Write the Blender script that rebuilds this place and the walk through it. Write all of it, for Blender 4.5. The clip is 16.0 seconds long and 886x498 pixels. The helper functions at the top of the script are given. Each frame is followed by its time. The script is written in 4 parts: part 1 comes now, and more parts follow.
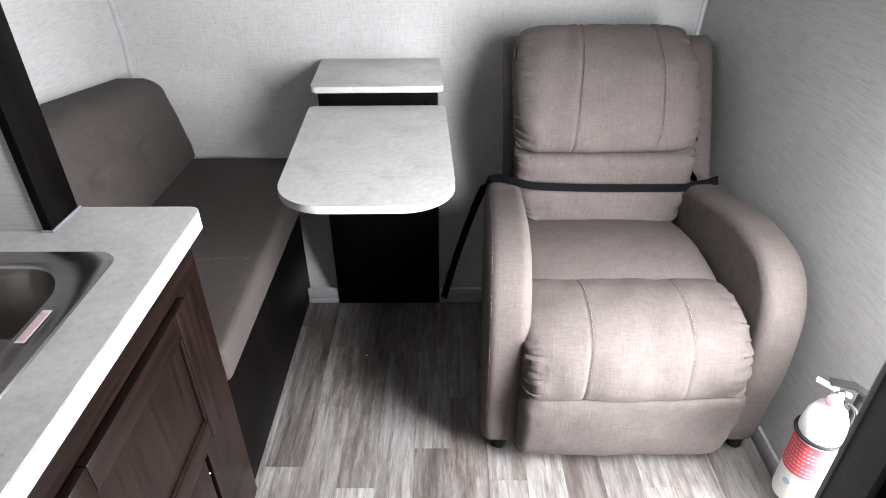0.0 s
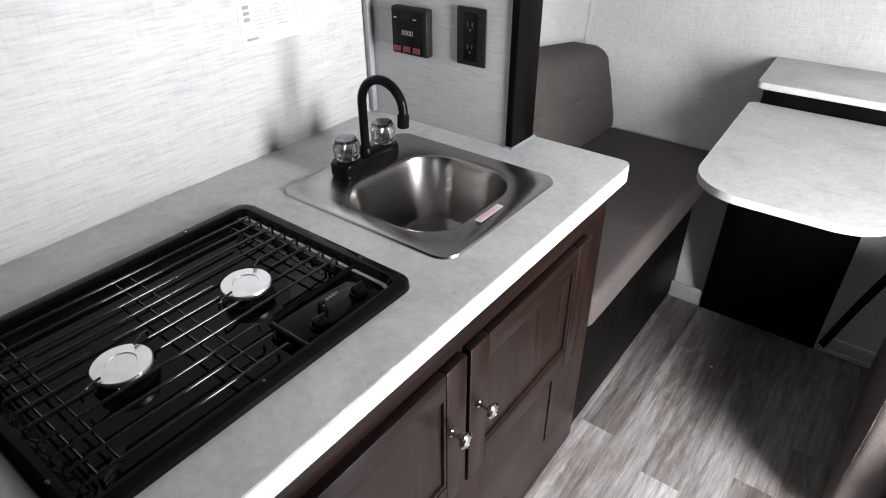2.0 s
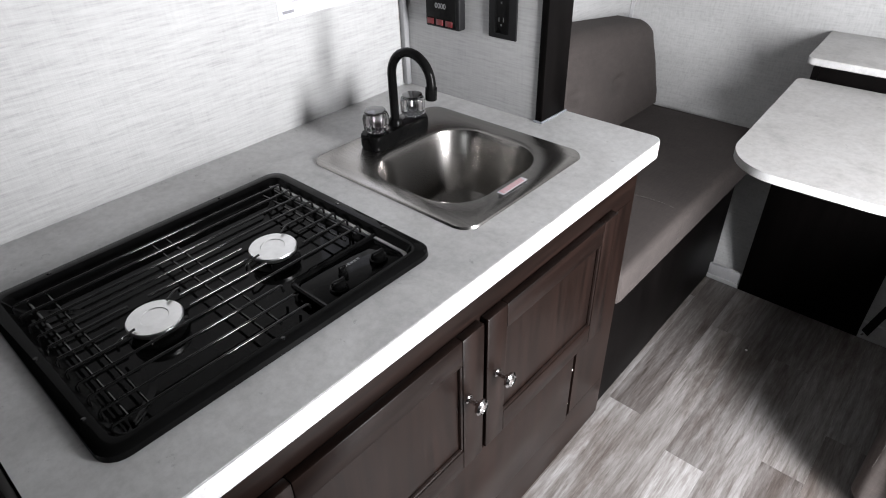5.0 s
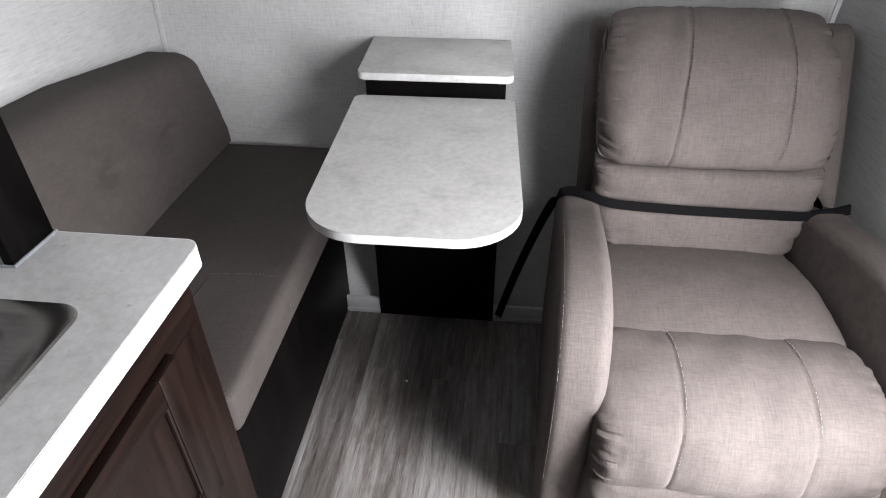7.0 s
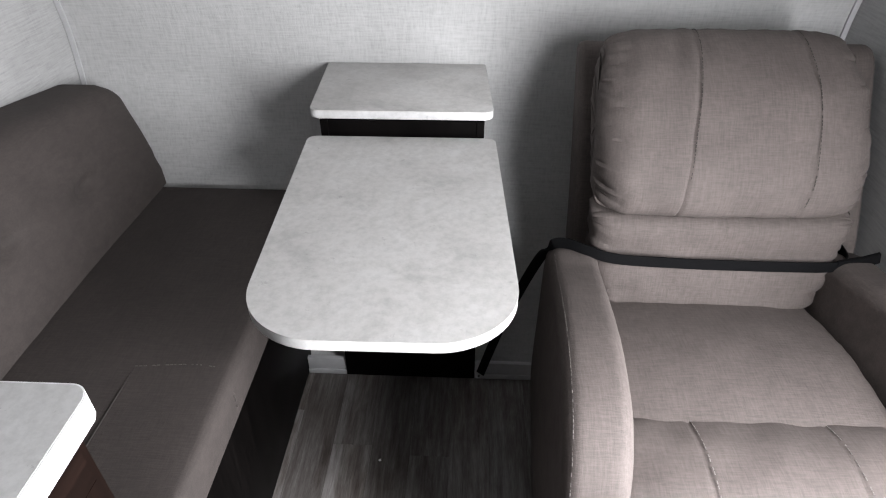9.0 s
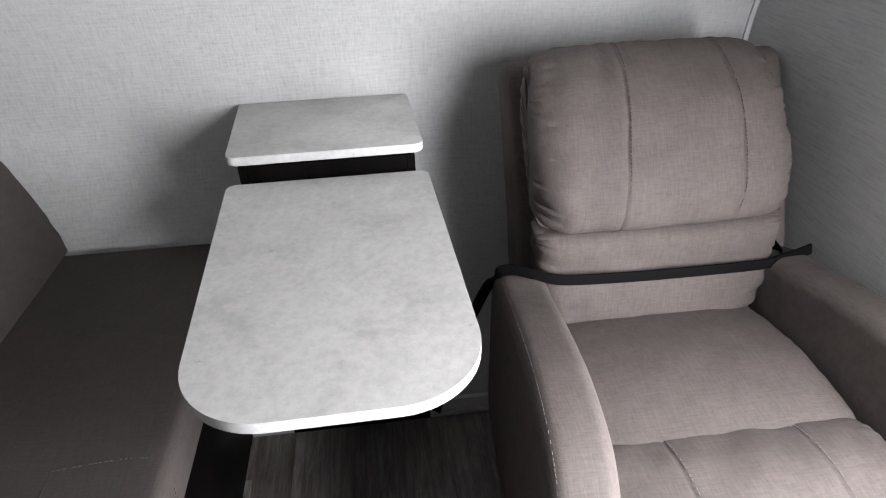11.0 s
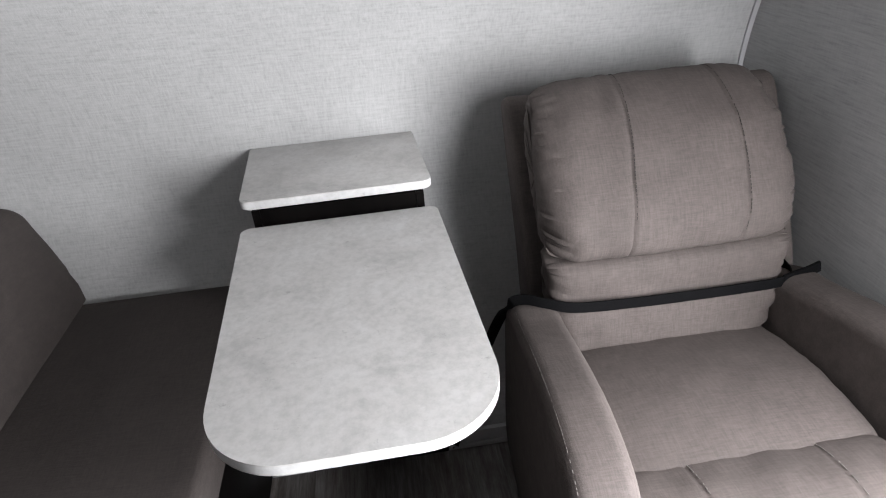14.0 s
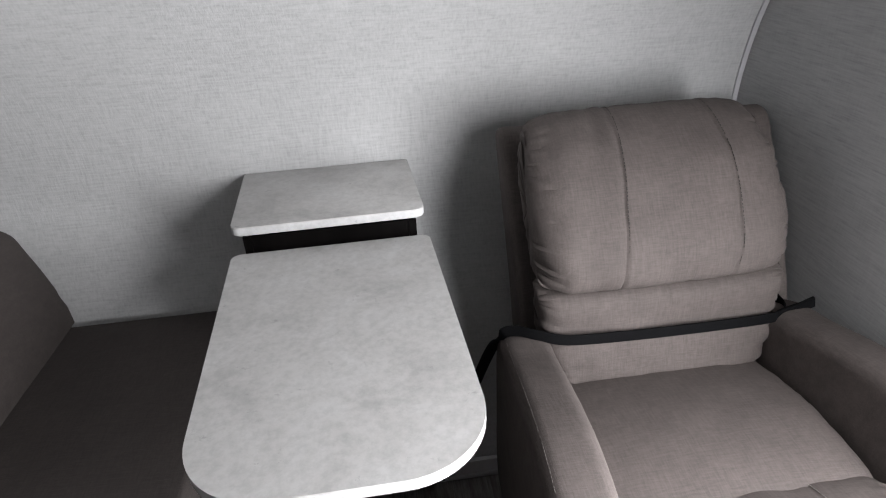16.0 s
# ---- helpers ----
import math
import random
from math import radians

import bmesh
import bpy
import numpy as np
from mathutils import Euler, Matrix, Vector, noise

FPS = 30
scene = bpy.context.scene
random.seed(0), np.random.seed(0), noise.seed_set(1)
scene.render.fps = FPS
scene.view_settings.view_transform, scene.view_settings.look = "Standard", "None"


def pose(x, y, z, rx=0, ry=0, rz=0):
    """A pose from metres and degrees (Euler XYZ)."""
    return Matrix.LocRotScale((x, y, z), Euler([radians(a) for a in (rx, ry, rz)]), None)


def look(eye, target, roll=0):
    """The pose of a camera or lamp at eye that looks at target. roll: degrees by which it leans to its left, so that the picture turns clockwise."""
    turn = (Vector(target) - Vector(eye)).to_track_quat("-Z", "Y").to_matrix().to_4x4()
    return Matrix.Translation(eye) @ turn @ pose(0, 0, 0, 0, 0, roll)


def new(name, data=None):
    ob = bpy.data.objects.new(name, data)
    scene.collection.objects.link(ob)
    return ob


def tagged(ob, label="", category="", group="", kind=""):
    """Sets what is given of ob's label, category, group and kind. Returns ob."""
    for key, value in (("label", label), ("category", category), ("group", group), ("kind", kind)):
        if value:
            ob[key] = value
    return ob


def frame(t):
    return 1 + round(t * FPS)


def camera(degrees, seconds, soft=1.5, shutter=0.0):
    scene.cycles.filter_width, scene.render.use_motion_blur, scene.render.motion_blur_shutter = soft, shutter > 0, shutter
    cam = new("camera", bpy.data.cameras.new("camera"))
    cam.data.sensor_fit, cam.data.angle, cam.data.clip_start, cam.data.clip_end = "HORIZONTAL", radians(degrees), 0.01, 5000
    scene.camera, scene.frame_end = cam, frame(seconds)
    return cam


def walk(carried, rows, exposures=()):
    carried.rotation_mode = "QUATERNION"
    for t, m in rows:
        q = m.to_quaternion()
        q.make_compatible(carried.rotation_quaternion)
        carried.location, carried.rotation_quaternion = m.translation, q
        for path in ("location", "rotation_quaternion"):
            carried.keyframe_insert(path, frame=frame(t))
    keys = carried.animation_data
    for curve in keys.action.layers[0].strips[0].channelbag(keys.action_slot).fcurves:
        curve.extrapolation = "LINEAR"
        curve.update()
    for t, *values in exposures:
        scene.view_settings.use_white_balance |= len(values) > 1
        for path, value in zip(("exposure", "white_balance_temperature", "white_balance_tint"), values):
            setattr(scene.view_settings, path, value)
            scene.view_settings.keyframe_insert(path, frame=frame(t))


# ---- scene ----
cam = camera(72.2, 16.0, 1.1)
PATH = [
    (0, (0.019, -0.116, 1.495), (0.008, 1.564, 0.411), -0.4),
    (0.5, (0.014, -0.231, 1.488), (-0.188, 1.447, 0.419), 1.9),
    (1, (-0.049, -0.265, 1.488), (-0.4, 1.393, 0.426), 1.1),
    (1.5, (-0.104, -0.268, 1.468), (-0.793, 1.284, 0.412), -0.9),
    (2, (-0.068, -0.248, 1.472), (-1.089, 1.078, 0.377), -0.4),
    (2.5, (-0.05, -0.239, 1.453), (-1.245, 0.861, 0.285), -0.9),
    (3, (-0.063, -0.247, 1.464), (-1.298, 0.78, 0.272), 0.1),
    (3.2, (-0.063, -0.248, 1.462), (-1.276, 0.818, 0.283), -0.1),
    (5.3, (0.008, -0.237, 1.475), (-1.066, 1.007, 0.335), -1.9),
    (5.5, (0.032, -0.21, 1.476), (-0.986, 1.088, 0.346), -1.3),
    (6, (0.077, -0.133, 1.469), (-0.762, 1.299, 0.353), -1.2),
    (6.5, (0.064, 0.012, 1.439), (-0.429, 1.526, 0.23), -0.1),
    (7, (-0.002, 0.216, 1.459), (-0.185, 1.825, 0.286), -0.4),
    (7.5, (-0.045, 0.323, 1.445), (0.033, 1.948, 0.282), 0.7),
    (8, (-0.091, 0.372, 1.437), (-0.026, 1.95, 0.209), 0.3),
    (8.5, (-0.096, 0.431, 1.437), (-0.133, 2.029, 0.235), -1.7),
    (9, (-0.05, 0.507, 1.445), (-0.121, 2.122, 0.267), 0.0),
    (9.5, (-0.029, 0.545, 1.438), (-0.117, 2.176, 0.284), -0.9),
    (10, (-0.054, 0.575, 1.427), (-0.146, 2.195, 0.258), -1.5),
    (10.2, (-0.069, 0.591, 1.431), (-0.051, 2.219, 0.269), 0.4),
    (12.3, (-0.094, 0.581, 1.441), (0.147, 2.231, 0.336), -2.8),
    (12.5, (-0.092, 0.576, 1.445), (0.133, 2.217, 0.325), -3.2),
    (13, (-0.089, 0.571, 1.45), (0.123, 2.235, 0.36), -3.7),
    (13.5, (-0.099, 0.574, 1.454), (0.124, 2.249, 0.385), -4.2),
    (14, (-0.099, 0.579, 1.457), (0.065, 2.277, 0.413), -4.5),
    (14.5, (-0.108, 0.577, 1.482), (0.005, 2.317, 0.502), -5.0),
    (15, (-0.113, 0.583, 1.459), (-0.116, 2.322, 0.472), -4.3),
    (15.5, (-0.091, 0.596, 1.456), (-0.033, 2.309, 0.426), -3.2),
    (16, (-0.08, 0.591, 1.464), (0.096, 2.327, 0.485), -3.4),
]
walk(cam, [(t, look(eye, target, roll)) for t, eye, target, roll in PATH], [(0, -0.05), (2.0, -0.02), (2.5, 0.03), (3.0, 0.10), (3.2, 0.10), (5.5, -0.17), (6.0, -0.25), (7.0, -0.35), (7.6, -0.45), (8.5, -0.34), (9.0, -0.32), (12.5, -0.40), (14.0, -0.42), (14.5, -0.50), (15.0, -0.66), (16.0, -0.62)])

# ---- light ----
world = bpy.data.worlds.new("world")
scene.world = world
world.use_nodes = True
wn = world.node_tree
sky = wn.nodes.new("ShaderNodeTexSky")
sky.sky_type = "NISHITA"
sky.sun_disc = False
sky.sun_elevation, sky.sun_rotation = radians(40), radians(100)
wn.nodes["Background"].inputs["Strength"].default_value = 0.05
wn.links.new(sky.outputs[0], wn.nodes["Background"].inputs[0])


def area(name, m, w, h, power, colour=(1, 1, 1)):
    d = bpy.data.lights.new(name, "AREA")
    d.shape, d.size, d.size_y, d.energy, d.color = "RECTANGLE", w, h, power, colour
    ob = new(name, d)
    ob.matrix_world = m
    return ob


DOOR_Y0, DOOR_Y1 = 0.36, 0.80     # the entry opening in the right-hand wall
area("doorway_light", look((0.956, 0.55, 0.82), (0.0, 0.86, 0.40)), 0.40, 1.56, 150, (0.975, 0.975, 1.0))
# added fill lamp behind the camera, no known source there
area("rear_fill_light", look((0.40, -1.87, 1.36), (0.0, 1.5, 0.7)), 0.8, 0.45, 2.2, (0.97, 0.985, 1.0))


# ---- materials ----
def material(name):
    m = bpy.data.materials.new(name)
    m.use_nodes = True
    nt = m.node_tree
    return m, nt, nt.nodes["Principled BSDF"]


def coords(nt, scale, use="Object", rot=(0, 0, 0)):
    tc = nt.nodes.new("ShaderNodeTexCoord")
    mp = nt.nodes.new("ShaderNodeMapping")
    mp.inputs["Scale"].default_value = scale
    mp.inputs["Rotation"].default_value = rot
    nt.links.new(tc.outputs[use], mp.inputs["Vector"])
    return mp.outputs[0]


def noise_tex(nt, vec, scale=1.0, detail=4.0, rough=0.55, distort=0.0):
    n = nt.nodes.new("ShaderNodeTexNoise")
    n.inputs["Scale"].default_value = scale
    n.inputs["Detail"].default_value = detail
    n.inputs["Roughness"].default_value = rough
    n.inputs["Distortion"].default_value = distort
    nt.links.new(vec, n.inputs["Vector"])
    return n.outputs["Fac"]


def ramp(nt, fac, stops):
    r = nt.nodes.new("ShaderNodeValToRGB")
    e = r.color_ramp.elements
    while len(e) < len(stops):
        e.new(0.5)
    for el, (p, c) in zip(e, stops):
        el.position, el.color = p, (*c, 1) if len(c) == 3 else c
    nt.links.new(fac, r.inputs[0])
    return r.outputs[0]


def mix(nt, a, b, fac, kind="MIX"):
    m = nt.nodes.new("ShaderNodeMix")
    m.data_type, m.blend_type = "RGBA", kind
    for sock, v in ((m.inputs["Factor"], fac), (m.inputs["A"], a), (m.inputs["B"], b)):
        if hasattr(v, "is_output"):
            nt.links.new(v, sock)
        else:
            sock.default_value = v if isinstance(v, (int, float)) else (*v, 1)
    return m.outputs["Result"]


def math_node(nt, op, a, b):
    m = nt.nodes.new("ShaderNodeMath")
    m.operation = op
    for sock, v in zip(m.inputs, (a, b)):
        if hasattr(v, "is_output"):
            nt.links.new(v, sock)
        else:
            sock.default_value = v
    return m.outputs[0]


def bump(nt, bsdf, height, strength, distance):
    b = nt.nodes.new("ShaderNodeBump")
    b.inputs["Strength"].default_value = strength
    b.inputs["Distance"].default_value = distance
    nt.links.new(height, b.inputs["Height"])
    nt.links.new(b.outputs[0], bsdf.inputs["Normal"])


def g(v, warm=0.0):
    return (v * (1 + warm), v, v * (1 - warm))


def wallcover(name, base, across, up, cross=0.36):
    """Embossed linen-look wall covering with slubby threads."""
    m, nt, b = material(name)
    h = noise_tex(nt, coords(nt, (across, across, up)), 1, 3, 0.6)
    v = noise_tex(nt, coords(nt, (up * 0.8, up * 0.8, across * 1.4)), 1, 3, 0.6)
    weave = mix(nt, h, v, cross)
    fine = noise_tex(nt, coords(nt, (1, 1, 1)), 420, 2)
    big = noise_tex(nt, coords(nt, (1, 1, 1)), 3.0, 3)
    c = ramp(nt, weave, [(0.30, g(base * 0.80)), (0.47, g(base * 0.98)), (0.64, g(base * 1.10))])
    c = mix(nt, c, ramp(nt, big, [(0.3, g(0.9)), (0.7, g(1.0))]), 1.0, "MULTIPLY")
    nt.links.new(c, b.inputs["Base Color"])
    b.inputs["Roughness"].default_value = 0.62
    bump(nt, b, math_node(nt, "ADD", weave, math_node(nt, "MULTIPLY", fine, 0.15)), 0.55, 0.0016)
    return m


M_WALL = wallcover("wallcover", 0.39, 16, 215, 0.24)
# darker copy of the wall covering: shade on the entry partition put into colour
M_ENTRY = wallcover("wallcover_shaded", 0.10, 20, 260)
# lighter base than M_WALL: light the lamp leaves short here is put into colour
M_FRONT = wallcover("wallcover_front", 0.44, 20, 200, 0.5)


def laminate(name, base, warm, dots=0.0):
    """Concrete-look laminate: soft clouds with small darker flecks."""
    m, nt, b = material(name)
    v = coords(nt, (1, 1, 1))
    a = noise_tex(nt, v, 7, 6, 0.62, 0.6)
    f = noise_tex(nt, v, 60, 5, 0.7)
    spots = noise_tex(nt, v, 38, 6, 0.75)
    c = ramp(nt, a, [(0.3, g(base * 0.80, warm)), (0.5, g(base, warm)), (0.72, g(base * 1.14, warm * 0.4))])
    c = mix(nt, c, ramp(nt, f, [(0.35, g(0.78)), (0.6, g(1.0))]), 0.7, "MULTIPLY")
    c = mix(nt, c, ramp(nt, spots, [(0.30, g(0.62)), (0.37, g(1.0))]), 0.8, "MULTIPLY")
    nt.links.new(c, b.inputs["Base Color"])
    b.inputs["Roughness"].default_value = 0.42
    bump(nt, b, f, 0.06, 0.0005)
    return m


M_COUNTER = laminate("counter_laminate", 0.50, 0.006)
M_TABLE = laminate("table_laminate", 0.46, 0.02)
M_EDGE = laminate("edge_band", 0.74, 0.0)
M_TABLE_EDGE = laminate("table_edge_band", 0.50, 0.0)


def plain(name, colour, rough=0.5, metal=0.0, var=0.12, scale=30.0, bumps=0.0, coat=0.0, spec=0.5):
    m, nt, b = material(name)
    n = noise_tex(nt, coords(nt, (1, 1, 1)), scale, 5, 0.6)
    lo = tuple(c * (1 - var) for c in colour)
    hi = tuple(min(1, c * (1 + var)) for c in colour)
    nt.links.new(ramp(nt, n, [(0.3, lo), (0.7, hi)]), b.inputs["Base Color"])
    b.inputs["Roughness"].default_value = rough
    b.inputs["Metallic"].default_value = metal
    b.inputs["Coat Weight"].default_value = coat
    b.inputs["Specular IOR Level"].default_value = spec
    if bumps:
        bump(nt, b, n, bumps, 0.001)
    return m


def wood(name, dark, light, along=2, rough=0.30, spec=0.2):
    """Dark stained wood with fine grain along one axis."""
    m, nt, b = material(name)
    s = [55.0, 55.0, 55.0]
    s[along] = 3.0
    s2 = [9.0, 9.0, 9.0]
    s2[along] = 1.2
    n = noise_tex(nt, coords(nt, s), 1, 6, 0.65, 0.5)
    w = noise_tex(nt, coords(nt, s2), 1, 4, 0.6, 0.8)
    c = ramp(nt, n, [(0.3, dark), (0.7, light)])
    c = mix(nt, c, ramp(nt, w, [(0.3, g(0.7)), (0.7, g(1.15))]), 1.0, "MULTIPLY")
    nt.links.new(c, b.inputs["Base Color"])
    b.inputs["Roughness"].default_value = rough
    b.inputs["Specular IOR Level"].default_value = spec
    bump(nt, b, n, 0.08, 0.0005)
    return m


M_WOOD_V = wood("dark_wood_upright", (0.0038, 0.0025, 0.0021), (0.0128, 0.0070, 0.0056), 2)
M_WOOD_H = wood("dark_wood_level", (0.0038, 0.0025, 0.0021), (0.0128, 0.0070, 0.0056), 1)
M_WOOD_DK = wood("espresso_board", (0.0014, 0.0012, 0.0012), (0.0034, 0.0028, 0.0027), 2, 0.45, 0.05)


def fabric(name, base, warm):
    """Woven taupe upholstery with mixed pale and dark threads."""
    m, nt, b = material(name)
    a = noise_tex(nt, coords(nt, (56, 500, 500)), 1, 3, 0.65)
    c2 = noise_tex(nt, coords(nt, (500, 56, 56)), 1, 3, 0.65)
    big = noise_tex(nt, coords(nt, (1, 1, 1)), 9, 4, 0.6)
    slub = noise_tex(nt, coords(nt, (30, 260, 260)), 1, 2, 0.5)
    slub2 = noise_tex(nt, coords(nt, (260, 30, 30)), 1, 2, 0.5)
    t = math_node(nt, "MULTIPLY", math_node(nt, "ADD", math_node(nt, "ADD", a, c2), math_node(nt, "ADD", slub, slub2)), 0.25)
    col = (base * (1 + warm), base, base * (1 - warm * 0.32))
    c = ramp(nt, t, [(0.40, tuple(v * 0.81 for v in col)), (0.5, col), (0.60, tuple(v * 1.20 for v in col))])
    c = mix(nt, c, ramp(nt, big, [(0.3, g(0.88)), (0.7, g(1.06))]), 1.0, "MULTIPLY")
    nt.links.new(c, b.inputs["Base Color"])
    b.inputs["Roughness"].default_value = 0.85
    bump(nt, b, math_node(nt, "ADD", t, math_node(nt, "MULTIPLY", big, 2.5)), 0.6, 0.002)
    return m


M_FAB = fabric("recliner_fabric", 0.069, 0.21)
# cloth about as light as M_FAB, base lowered to put in the bench's shade
M_FAB_BENCH = fabric("bench_fabric_shaded", 0.029, 0.25)
M_THREAD = plain("stitching_thread", (0.17, 0.155, 0.145), 0.8)
M_THREAD_MID = plain("bench_thread", (0.075, 0.068, 0.062), 0.8)
M_THREAD_DK = plain("tonal_thread", (0.022, 0.018, 0.016), 0.8)
M_BLACK = plain("black_enamel", (0.004, 0.004, 0.004), 0.06, 0, 0.2, 20, 0, 0, 0.075)
M_BLACK_MATT = plain("black_plastic", (0.009, 0.009, 0.0095), 0.42, 0, 0.2, spec=0.15)
M_WEB = plain("black_webbing", (0.005, 0.005, 0.0055), 0.85, 0, 0.4, 400, 0.4, spec=0.05)
M_CHROME = plain("chrome", (0.78, 0.78, 0.79), 0.13, 1.0, 0.05)
M_ALU = plain("burner_aluminium", (0.80, 0.80, 0.80), 0.34, 1.0, 0.06, 60)
M_WIRE = plain("grate_wire", (0.006, 0.006, 0.006), 0.10, 0, 0.2, spec=0.5)
M_WHITE = plain("white_enamel", (0.80, 0.80, 0.79), 0.3, 0, 0.03)
M_PAPER = plain("paper", (0.60, 0.61, 0.66), 0.8, 0, 0.03)
M_INK = plain("pale_print", (0.33, 0.33, 0.36), 0.8)
M_INK_DK = plain("dark_print", (0.22, 0.22, 0.24), 0.8)
M_RED = plain("red_label", (0.62, 0.05, 0.07), 0.5)
M_PINK = plain("rose_print", (0.60, 0.28, 0.30), 0.6)
M_BLUE = plain("blue_print", (0.30, 0.45, 0.55), 0.6)
M_GREY = plain("grey_print", (0.33, 0.33, 0.34), 0.5)
M_DIGIT = plain("display_grey", (0.20, 0.20, 0.205), 0.5)
M_BUTTON = plain("dark_red_plastic", (0.13, 0.008, 0.011), 0.35)
M_SLOT = plain("slot_black", (0.05, 0.05, 0.05), 0.6)
M_TRIM = plain("grey_white_trim", (0.44, 0.44, 0.45), 0.5, 0, 0.06)
M_GREYTRIM = plain("mid_grey_trim", (0.22, 0.22, 0.225), 0.5, 0, 0.1)
# ceiling is out of view; its base is kept dark to bounce less light
M_CEIL = plain("dimmed_ceiling_board", (0.10, 0.10, 0.10), 0.7, 0, 0.05, 8)
M_CAULK = plain("clear_caulk", (0.19, 0.20, 0.22), 0.25)


def steel():
    m, nt, b = material("brushed_steel")
    n = noise_tex(nt, coords(nt, (4, 320, 320)), 1, 3, 0.6)
    nt.links.new(ramp(nt, n, [(0.3, g(0.29, 0.035)), (0.7, g(0.40, 0.045))]), b.inputs["Base Color"])
    b.inputs["Metallic"].default_value = 1.0
    b.inputs["Roughness"].default_value = 0.25
    bump(nt, b, n, 0.05, 0.0004)
    return m


M_STEEL = steel()


def acrylic():
    m, nt, b = material("clear_acrylic")
    b.inputs["Base Color"].default_value = (0.72, 0.71, 0.71, 1)
    b.inputs["Transmission Weight"].default_value = 1.0
    b.inputs["Roughness"].default_value = 0.04
    b.inputs["IOR"].default_value = 1.49
    return m


M_ACRYLIC = acrylic()
M_SMOKE = plain("smoked_chrome", (0.16, 0.16, 0.165), 0.12, 1.0, 0.05)


def plank_material():
    """Weathered grey-brown wood-look vinyl, each plank its own tone."""
    m, nt, b = material("vinyl_plank")
    oi = nt.nodes.new("ShaderNodeObjectInfo")
    tc = nt.nodes.new("ShaderNodeTexCoord")
    add = nt.nodes.new("ShaderNodeVectorMath")
    add.operation = "ADD"
    sc = nt.nodes.new("ShaderNodeVectorMath")
    sc.operation = "SCALE"
    sc.inputs[0].default_value = (7, 13, 5)
    nt.links.new(oi.outputs["Random"], sc.inputs["Scale"])
    nt.links.new(tc.outputs["Object"], add.inputs[0])
    nt.links.new(sc.outputs[0], add.inputs[1])

    def mapped(s):
        mp = nt.nodes.new("ShaderNodeMapping")
        mp.inputs["Scale"].default_value = s
        nt.links.new(add.outputs[0], mp.inputs["Vector"])
        return mp.outputs[0]
    fine = noise_tex(nt, mapped((330, 26, 1)), 1, 3, 0.7, 0.2)
    streak = noise_tex(nt, mapped((62, 4.5, 1)), 1, 6, 0.72, 0.35)
    stain = noise_tex(nt, mapped((15, 3.2, 1)), 1, 6, 0.72, 0.5)
    tone = ramp(nt, oi.outputs["Random"], [(0.0, (0.118, 0.109, 0.106)), (0.3, (0.182, 0.176, 0.174)), (0.6, (0.225, 0.22, 0.22)), (0.8, (0.155, 0.144, 0.138)), (1.0, (0.33, 0.328, 0.33))])
    c = mix(nt, tone, ramp(nt, streak, [(0.30, (0.42, 0.37, 0.34)), (0.5, (0.89, 0.87, 0.855)), (0.70, (1.34, 1.34, 1.35))]), 1.0, "MULTIPLY")
    c = mix(nt, c, ramp(nt, fine, [(0.3, (0.62, 0.60, 0.58)), (0.6, (1.0, 1.0, 1.0))]), 0.8, "MULTIPLY")
    c = mix(nt, c, ramp(nt, stain, [(0.36, (0.50, 0.43, 0.39)), (0.56, (1.0, 1.0, 1.0))]), 0.8, "MULTIPLY")
    nt.links.new(c, b.inputs["Base Color"])
    b.inputs["Roughness"].default_value = 0.42
    bump(nt, b, math_node(nt, "ADD", fine, streak), 0.25, 0.0008)
    return m


M_PLANK = plank_material()


# ---- building blocks ----
def smooth(me, angle=40):
    me.shade_smooth()
    me.set_sharp_from_angle(angle=radians(angle))


def mesh_from(name, bm, mat, flat=False):
    bmesh.ops.recalc_face_normals(bm, faces=bm.faces)
    me = bpy.data.meshes.new(name)
    bm.to_mesh(me)
    bm.free()
    for m in mat if isinstance(mat, (list, tuple)) else (mat,):
        me.materials.append(m)
    if not flat:
        smooth(me)
    return me


def part(name, bm, mat, parent, label=""):
    """Links a bmesh, in world metres, as one part of a thing or of a part."""
    ob = new(name, mesh_from(name, bm, mat))
    ob.parent = parent
    if parent.type == "EMPTY":
        ob.matrix_parent_inverse = Matrix.Translation(-parent.location)
    return tagged(ob, label)


def thing(name, at, label, category, group=""):
    ob = new(name)
    ob.location = at
    ob.empty_display_size = 0.05
    return tagged(ob, label, category, group)


def stuff(name, bm, mat, parent, label=""):
    return tagged(part(name, bm, mat, parent, label), kind="stuff")


def single(name, bm, mat, label, category="", group="", kind=""):
    return tagged(new(name, mesh_from(name, bm, mat)), label, category, group, kind)


def box(x0, x1, y0, y1, z0, z1, bev=0.0, seg=2, bm=None):
    b = bmesh.new()
    bmesh.ops.create_cube(b, size=1.0)
    for v in b.verts:
        v.co = ((x0 + x1) / 2 + v.co.x * (x1 - x0), (y0 + y1) / 2 + v.co.y * (y1 - y0), (z0 + z1) / 2 + v.co.z * (z1 - z0))
    if bev:
        bmesh.ops.bevel(b, geom=list(b.edges), offset=bev, segments=seg, profile=0.5, affect="EDGES")
    if bm is None:
        return b
    me = bpy.data.meshes.new("tmp")
    b.to_mesh(me)
    b.free()
    bm.from_mesh(me)
    bpy.data.meshes.remove(me)
    return bm


